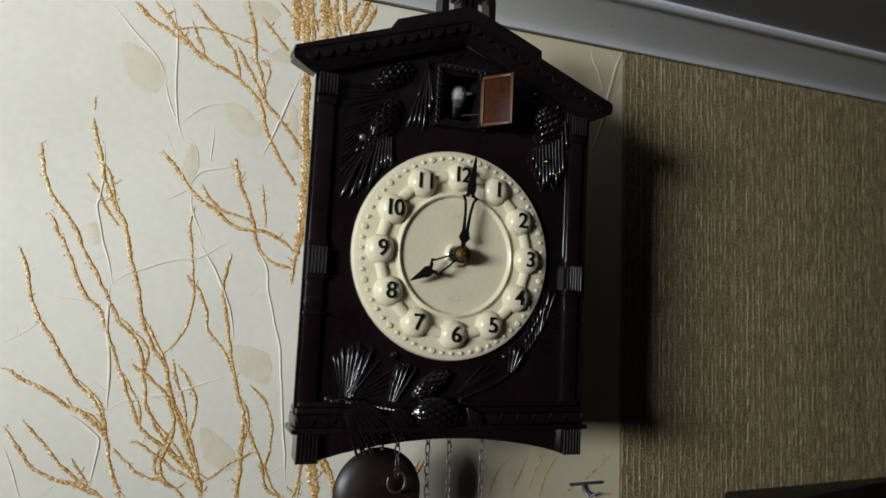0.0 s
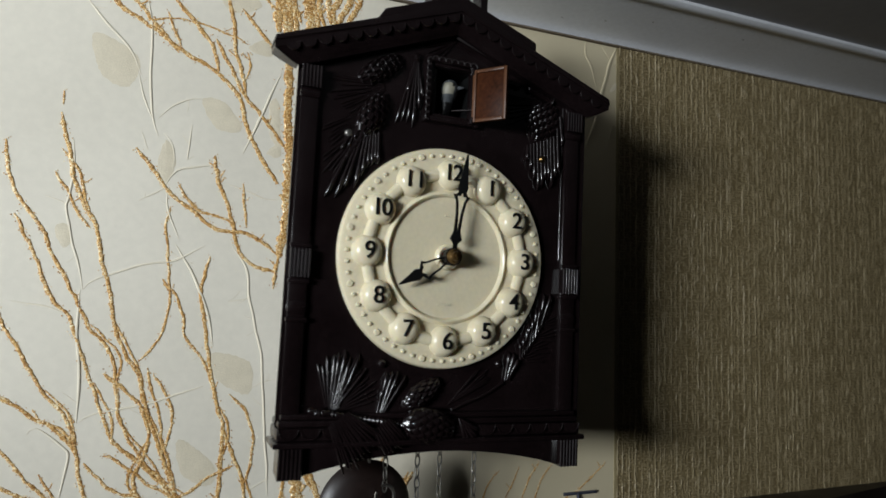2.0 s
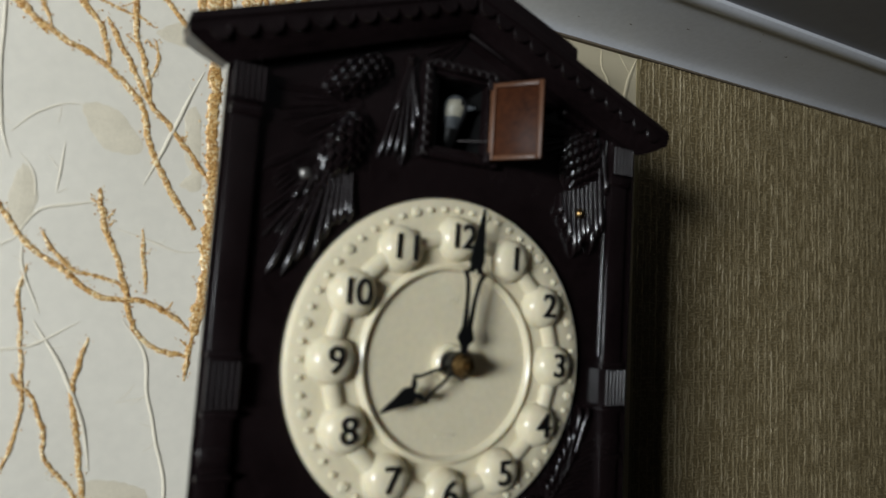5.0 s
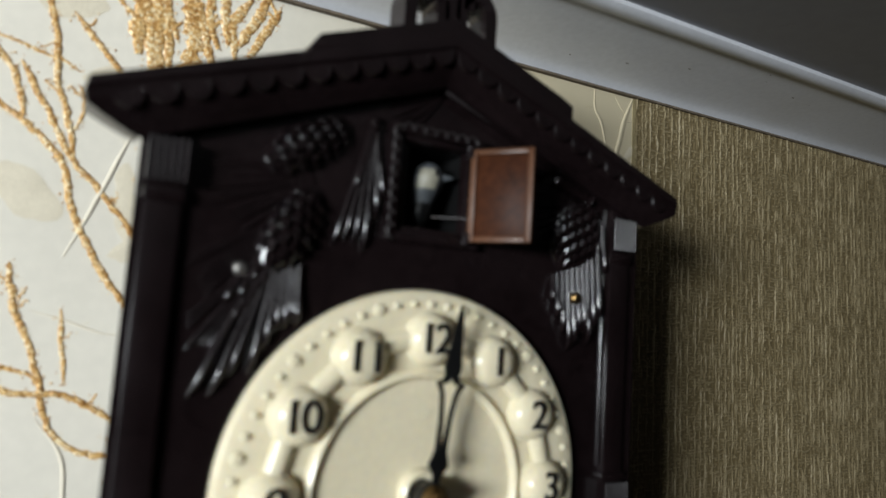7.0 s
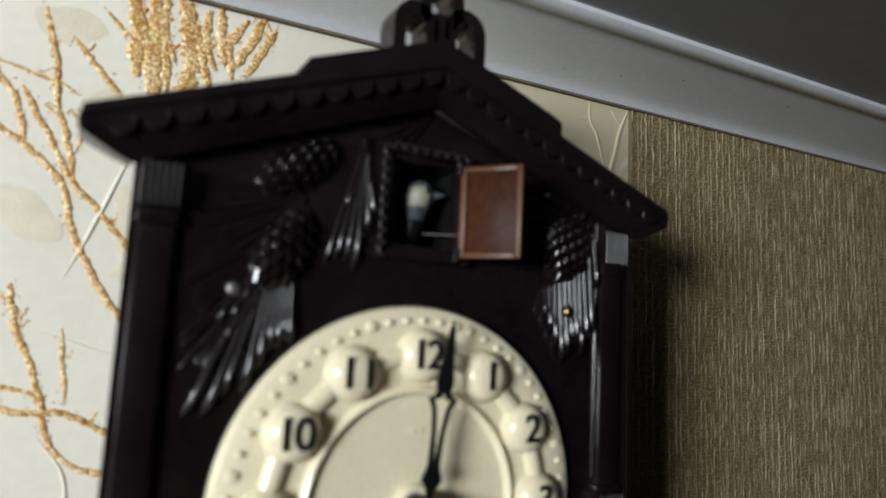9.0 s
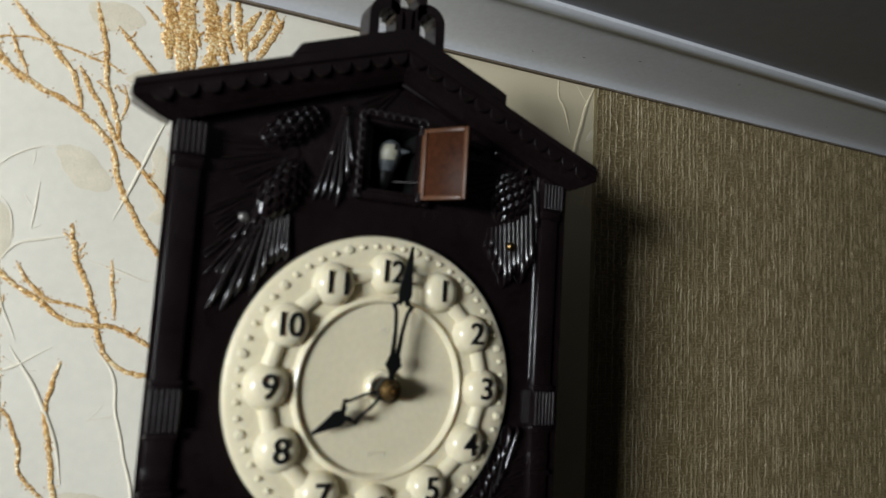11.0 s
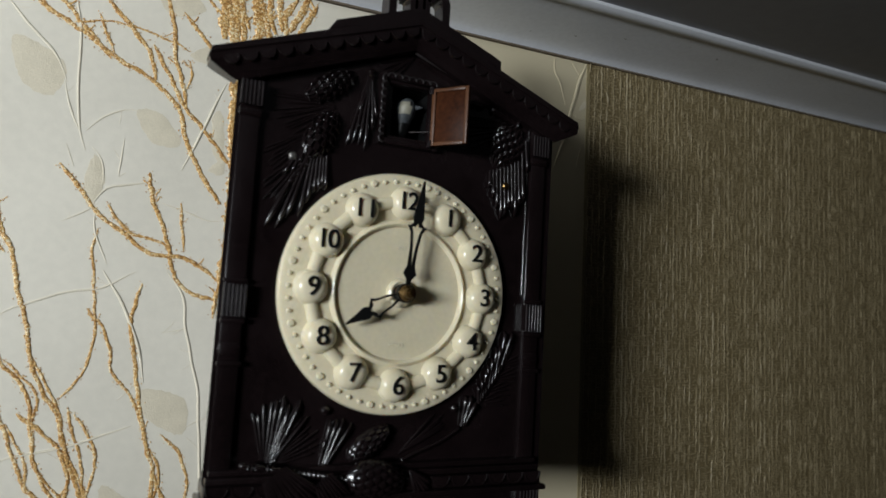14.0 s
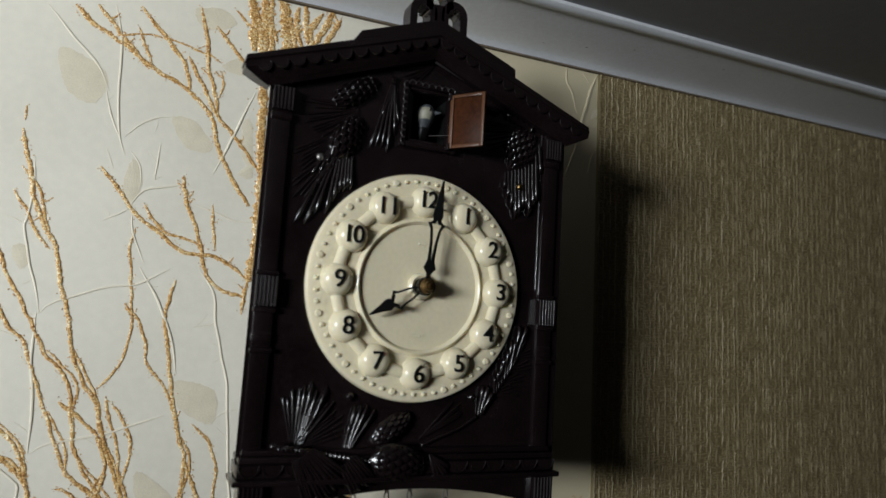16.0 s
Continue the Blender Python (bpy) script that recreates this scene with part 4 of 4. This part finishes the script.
def cone(cx, cz, length, width, deg, lift=0.0065, y=FRONT):
    """Half a pine cone lying on the panel: rows of pointed scales over a low egg."""
    bm = bmesh.new()
    a = radians(deg)
    d, s = Vector((math.sin(a), 0, math.cos(a))), Vector((math.cos(a), 0, -math.sin(a)))
    c = Vector((cx, y, cz))

    def at(u, v, up=1.0):
        w = math.sqrt(max(0.0, 1 - u * u)) * (0.88 - 0.14 * u)
        return c + d * (u * length / 2) + s * (math.sin(v) * w * width / 2) + Vector((0, -lift * up * w * math.cos(v), 0))
    rows = [[bm.verts.new(at(-0.98 + 1.96 * i / 12, -1.5 + 3.0 * j / 8, 0.72 if y == FRONT else 0.86)) for j in range(9)] for i in range(13)]
    for p, q in zip(rows, rows[1:]):
        for j in range(8):
            bm.faces.new((p[j], p[j + 1], q[j + 1], q[j]))
    nu, nv = (8, 6) if width > 0.024 else (7, 5)
    for i in range(nu):
        for j in range(nv):
            u = -0.9 + 1.8 * (i + 0.5) / nu
            v = -1.45 + 2.9 * (j + (0.5 if i % 2 else 0.0) + 0.25) / nv
            if abs(v) > 1.5:
                continue
            du, dv = 1.25 / nu, 1.55 / nv
            if y == FRONT:
                # a thin scale that stands off the cone, with a lifted pointed end
                low = [bm.verts.new(at(max(-1, min(1, u + e * du)), v + f * dv, 0.80)) for e, f in ((-0.7, 0.75), (-0.7, -0.75), (0.55, -0.62), (0.55, 0.62))]
                top = [bm.verts.new(at(max(-1, min(1, u + e * du)), v + f * dv, 1.0) + Vector((0, -h, 0))) for e, f, h in ((-0.85, 0.45, 0.0012), (-0.85, -0.45, 0.0012), (0.5, -0.5, 0.0), (0.5, 0.5, 0.0))]
                bm.faces.new(top)
                for k in range(4):
                    bm.faces.new((low[k], low[(k + 1) % 4], top[(k + 1) % 4], top[k]))
                arc = [at(max(-1, min(1, u - du * 0.9)), v + dv * f, 1.0) + Vector((0, -0.0012, 0)) for f in (-0.5, -0.2, 0.2, 0.5)]
                tube(bm, arc, [0.0003, 0.0005, 0.0005, 0.0003], 6)
                continue
            q = [bm.verts.new(at(max(-1, min(1, u + e)), v + f, 0.9)) for e, f in ((-du, 0), (0, dv), (du, 0), (0, -dv))]
            top = bm.verts.new(at(min(1, u + du * 0.2), v, 1.0) + Vector((0, -0.0010, 0)))
            for k in range(4):
                bm.faces.new((q[k], q[(k + 1) % 4], top))
    part("pine_cone", bm, BAKELITE, clock, sharp=65)


def needles(cx, cz, deg, spread, length, count, base=0.0, thick=0.0011, y=FRONT, tip_up=0.0018):
    """A tuft of carved needles that fans out from a point or a short twig."""
    bm = bmesh.new()
    for k in range(count):
        f = (k + 0.5) / count - 0.5
        a = radians(deg + spread * f + cut.uniform(-2, 2))
        d, s = Vector((math.sin(a), 0, math.cos(a))), Vector((math.cos(radians(deg)), 0, -math.sin(radians(deg))))
        o = Vector((cx, y, cz)) + s * (base * f)
        ln = length * cut.uniform(0.8, 1.05) * (1 - 0.25 * abs(f))
        pts = [o + d * (ln * t) + Vector((0, -tip_up * (0.35 + 0.65 * math.sin(math.pi * min(1, t * 0.8 + 0.1))), 0)) for t in (0.0, 0.2, 0.5, 0.8, 0.95, 1.0)]
        tube(bm, pts, [thick * 0.5, thick * 0.8, thick, thick, thick * 0.75, thick * 0.2], 10, 1.0)
    part("needle_tuft", bm, BAKELITE, clock, sharp=75)


def twig(points, r=0.0012, step=0.0013, y=FRONT):
    line = bezier([(x, y - 0.0008, z) for x, z in points], step)
    bm = bmesh.new()
    tube(bm, line, [r * (0.7 + 0.65 * (i % 2)) for i in range(len(line))], 10)
    part("carved_twig", bm, BAKELITE, clock, sharp=75)


def blades(rows, thick, y=FRONT, up=0.0026):
    """A comb of flat leaf-like needles that swell towards a rounded tip; rows: base x, base z, tip x, tip z in mm above 2 m."""
    bm = bmesh.new()
    for x0, z0, x1, z1 in rows:
        p, q = Vector((x0 / 1000, y, 2 + z0 / 1000)), Vector((x1 / 1000, y, 2 + z1 / 1000))
        pts = [p.lerp(q, t) + Vector((0, -up * h, 0)) for t, h in ((0, 0.5), (0.3, 0.6), (0.6, 0.8), (0.78, 1.0), (0.9, 0.85), (1.0, 0.2))]
        tube(bm, pts, [thick * k for k in (0.75, 0.8, 0.9, 1.05, 0.85, 0.2)], 10, 0.9)
    part("needle_tuft", bm, BAKELITE, clock, sharp=75)


# upper pair of cones with their needles
cone(-0.0482, 2.3162, 0.036, 0.017, 56, 0.0050)
cone(-0.0520, 2.2870, 0.034, 0.020, 28, 0.0055)
blades([(-26.4, 327, -37.9, 283), (-26.0, 327, -34.0, 284.6), (-25.6, 327, -30.4, 284.4), (-25.2, 327, -26.7, 281.5), (-24.6, 327, -22.8, 293), (-25.8, 322, -32.0, 303), (-24.2, 322, -20.5, 300)], 0.0010)
twig([(-0.0255, 2.3305), (-0.0254, 2.3250)], 0.0022)
needles(-0.0460, 2.3050, 252, 48, 0.036, 11, 0.004, thick=0.0006, tip_up=0.0007)
needles(-0.0585, 2.2850, 226, 30, 0.030, 9, 0.006, thick=0.0006, tip_up=0.0007)
needles(-0.0600, 2.2740, 214, 26, 0.036, 8, 0.004, thick=0.0007, tip_up=0.0008)
blades([(-60.5, 275, -80.0, 231), (-59, 275, -74, 231), (-57.8, 275, -68.8, 237), (-56.6, 275, -62.3, 238.5), (-55, 275, -58.2, 246.5), (-53.4, 275, -54.8, 252.5), (-51.6, 275, -52.2, 253.5), (-50, 275, -50, 256), (-48.3, 275, -48.2, 255)], 0.0011)
blades([(-62.5, 277, -68.0, 262), (-61.0, 278, -64.2, 268.5), (-63.8, 276, -72.5, 260.5)], 0.0009)
twig([(-0.0590, 2.2720), (-0.0630, 2.2655), (-0.0685, 2.2560)], 0.0017, 0.0018)
# the small spray beside the little door
twig([(0.0320, 2.3225), (0.0410, 2.3225), (0.0506, 2.3212)], 0.0022, 0.0022)
twig([(0.0560, 2.3215), (0.0650, 2.3190), (0.0760, 2.3150)], 0.0024, 0.0022)
needles(0.0680, 2.3110, 258, 34, 0.034, 11, 0.006, thick=0.0008, tip_up=0.0014)
cone(0.0690, 2.2985, 0.033, 0.029, 205, 0.0032)
blades([(57.8, 281.5, 57.0, 271.2), (60.2, 282.5, 60.2, 264.5), (62.8, 283.5, 63.2, 257.8), (65.4, 284.5, 66.6, 251.2), (68, 285.5, 69.4, 253.0), (70.6, 286.5, 72.0, 257.8), (73.2, 288, 74.6, 258.5), (75.8, 289.5, 77.0, 253.8), (78.4, 291, 79.6, 260), (81, 297, 82.2, 263.2), (83.2, 305, 84.6, 284)], 0.00135, up=0.0032)
needles(0.0020, 2.3445, 240, 50, 0.026, 7, thick=0.0006, tip_up=0.0008)
# lower spray over the base moulding
needles(-0.0690, 2.1040, 10, 58, 0.036, 9, 0.004, thick=0.0009)
needles(-0.0670, 2.1045, 52, 50, 0.031, 9, 0.004, thick=0.0007, tip_up=0.0008)
blades([(-68.2, 104, -65.4, 138.4), (-67.0, 104, -61.5, 140.2), (-65.8, 104, -58.3, 136), (-64.0, 106, -52.5, 138)], 0.0010)
blades([(-38.8, 102.5, -34.9, 127.3), (-37.6, 102.5, -31.1, 127.4), (-36.6, 102.5, -27.3, 127.8), (-35.6, 102.5, -22.4, 125.4), (-39.6, 102.5, -37.2, 118)], 0.0010)
needles(-0.0660, 2.1010, 143, 40, 0.033, 14, 0.014, y=-0.1160, thick=0.0010)
needles(-0.0400, 2.0975, 141, 18, 0.019, 8, 0.012, y=-0.1160, thick=0.0011)
twig([(-0.0836, 2.1065), (-0.0793, 2.1045), (-0.0715, 2.1038), (-0.0550, 2.1012), (-0.0392, 2.0987), (-0.0250, 2.0960)], 0.0017, y=-0.1135)
cone(-0.0120, 2.1145, 0.030, 0.016, 53, 0.007, y=-0.1075)
cone(-0.0085, 2.0955, 0.036, 0.025, 97, 0.009, y=-0.1148)
needles(0.0110, 2.1000, 140, 50, 0.018, 5, y=-0.1150, thick=0.0014)
twig([(0.0090, 2.1036), (0.0192, 2.1080), (0.0337, 2.1137), (0.0463, 2.1214)], 0.0011)
needles(0.0073, 2.1073, 53, 26, 0.036, 7, thick=0.0007, tip_up=0.0009)
blades([(47.2, 122.5, 48.9, 141), (48.4, 122.5, 52.6, 140.8), (49.4, 123, 56.0, 137)], 0.0014, up=0.0032)
twig([(0.0584, 2.1359), (0.0652, 2.1451), (0.0716, 2.1551), (0.0800, 2.1720)], 0.0011)
blades([(58.0, 136.5, 56.6, 147), (59.4, 138, 59.4, 151), (61.0, 140, 62.0, 157), (63.0, 143, 63.2, 160), (65.0, 145.5, 66.0, 164.5), (67.0, 148.5, 68.6, 171), (69.0, 151.5, 71.4, 172), (71.0, 155, 74.2, 181.2), (73.5, 160, 79.5, 181)], 0.0012, up=0.0032)
for x, z in ((0.0600, 2.1375), (0.0650, 2.1440), (0.0700, 2.1520), (0.0745, 2.1610)):
    needles(x + 0.001, z - 0.001, 78, 34, 0.017, 4, 0.004, thick=0.0006, tip_up=0.0008)

# screws that hold the front
for x, z, o, m_ in ((-0.0676, 2.2719, 0.0, STEEL), (0.0685, 2.2729, 0.002, BRASS), (-0.0383, 2.1323, 0.0, BAKELITE), (0.0418, 2.1332, 0.0, BAKELITE)):
    part("screw", lathe(bmesh.new(), [(0.0, -0.1090 - o), (0.0014, -0.1088 - o), (0.0023, -0.1078 - o), (0.0025, -0.1054)], x, z, 16), m_, clock)

# pendulum, hanging behind the apron
pend = thing("pendulum", (-0.0295, -0.05, 1.998), "dark brown round clock pendulum on a thin rod", "pendulum")
bob = part("bob", lathe(bmesh.new(), [(0.0, -0.0575), (0.012, -0.057), (0.024, -0.0545), (0.031, -0.051), (0.0328, -0.048), (0.031, -0.0455), (0.0, -0.045)], -0.0295, 2.030, 48), BOB, pend)
bm = bmesh.new()
tube(bm, [Vector((-0.024, -0.05, 2.12)), Vector((-0.0295, -0.05, 2.03))], 0.0012, 8)
part("rod", bm, STEEL, pend)


def chain(x, y, z_top, z_low, hook):
    """A hanging chain of open oval links, each turned against the last."""
    ch = thing("chain", (x, y, z_low), "tarnished brass clock chain hanging below the case" + (", with an open ring" if hook else ""), "chain", group="clock chains")
    z, k = z_top, 0
    while z > z_low:
        bm = bmesh.new()
        pts = []
        for i in range(13):
            a = 2 * math.pi * i / 12
            w, h = 0.0021 * math.cos(a), 0.0046 * math.sin(a)
            turned = radians(25 if k % 2 else 100)
            pts.append(Vector((x + w * math.cos(turned), y + w * math.sin(turned), z + h)))
        tube(bm, pts, 0.00055, 5)
        part("link", bm, STEEL, ch)
        z -= 0.0074
        k += 1
    if hook:
        bm = bmesh.new()
        pts = [Vector((x + 0.0065 * math.sin(a), y - 0.001, z_low - 0.004 + 0.0075 * math.cos(a))) for a in np.linspace(-0.4, 5.2, 20)]
        tube(bm, pts, 0.0011, 6)
        part("hook_ring", bm, STEEL, ch)


chain(-0.0200, -0.062, 2.085, 2.045, True)
chain(0.0030, -0.062, 2.085, 1.95, False)
chain(0.0195, -0.062, 2.085, 1.95, False)
chain(0.0460, -0.062, 2.085, 1.95, False)

# a small metal hook on the paper below the clock
hook = thing("wall_hook", (0.190, WY - 0.001, 1.997), "small grey metal hook fixed to the wallpaper", "hook")
part("plate", boxed(0.1735, 0.2080, WY - 0.004, WY - 0.0012, 2.0050, 2.0076, bevel=0.0006), BLUISH, hook)
bm = bmesh.new()
tube(bm, [Vector((0.188, WY - 0.003, 2.006)), Vector((0.187, WY - 0.006, 2.000)), Vector((0.190, WY - 0.010, 1.996)), Vector((0.194, WY - 0.012, 1.999))], 0.0014, 8)
part("peg", bm, BLUISH, hook)

# the dark top of a tall cupboard that stands against the woven paper
cup = thing("cupboard", (0.85, -0.01, 0.0), "tall dark-stained wooden cupboard standing against the woven wallpaper", "cupboard")
def plan(outline, z0, z1, bevel):
    """A flat outline of (x, y), made solid between two heights."""
    bm = bmesh.new()
    low, top = ([bm.verts.new((x, y, z)) for x, y in outline] for z in (z0, z1))
    bm.faces.new(low[::-1])
    f = bm.faces.new(top)
    for i in range(len(outline)):
        j = (i + 1) % len(outline)
        bm.faces.new((low[i], low[j], top[j], top[i]))
    bmesh.ops.bevel(bm, geom=list(f.edges), offset=bevel, segments=2, affect="EDGES", profile=0.5)
    return bm


part("body", plan([(0.375, WY - 0.004), (0.375, -0.024), (0.610, 0.011), (1.30, 0.011), (1.30, WY - 0.004)], 0.0, 1.973, 0.001), DARKWOOD, cup)
part("top_board", plan([(0.355, WY - 0.004), (0.355, -0.037), (0.600, 0.007), (1.32, 0.007), (1.32, WY - 0.004)], 1.973, 1.988, 0.003), DARKWOOD, cup)
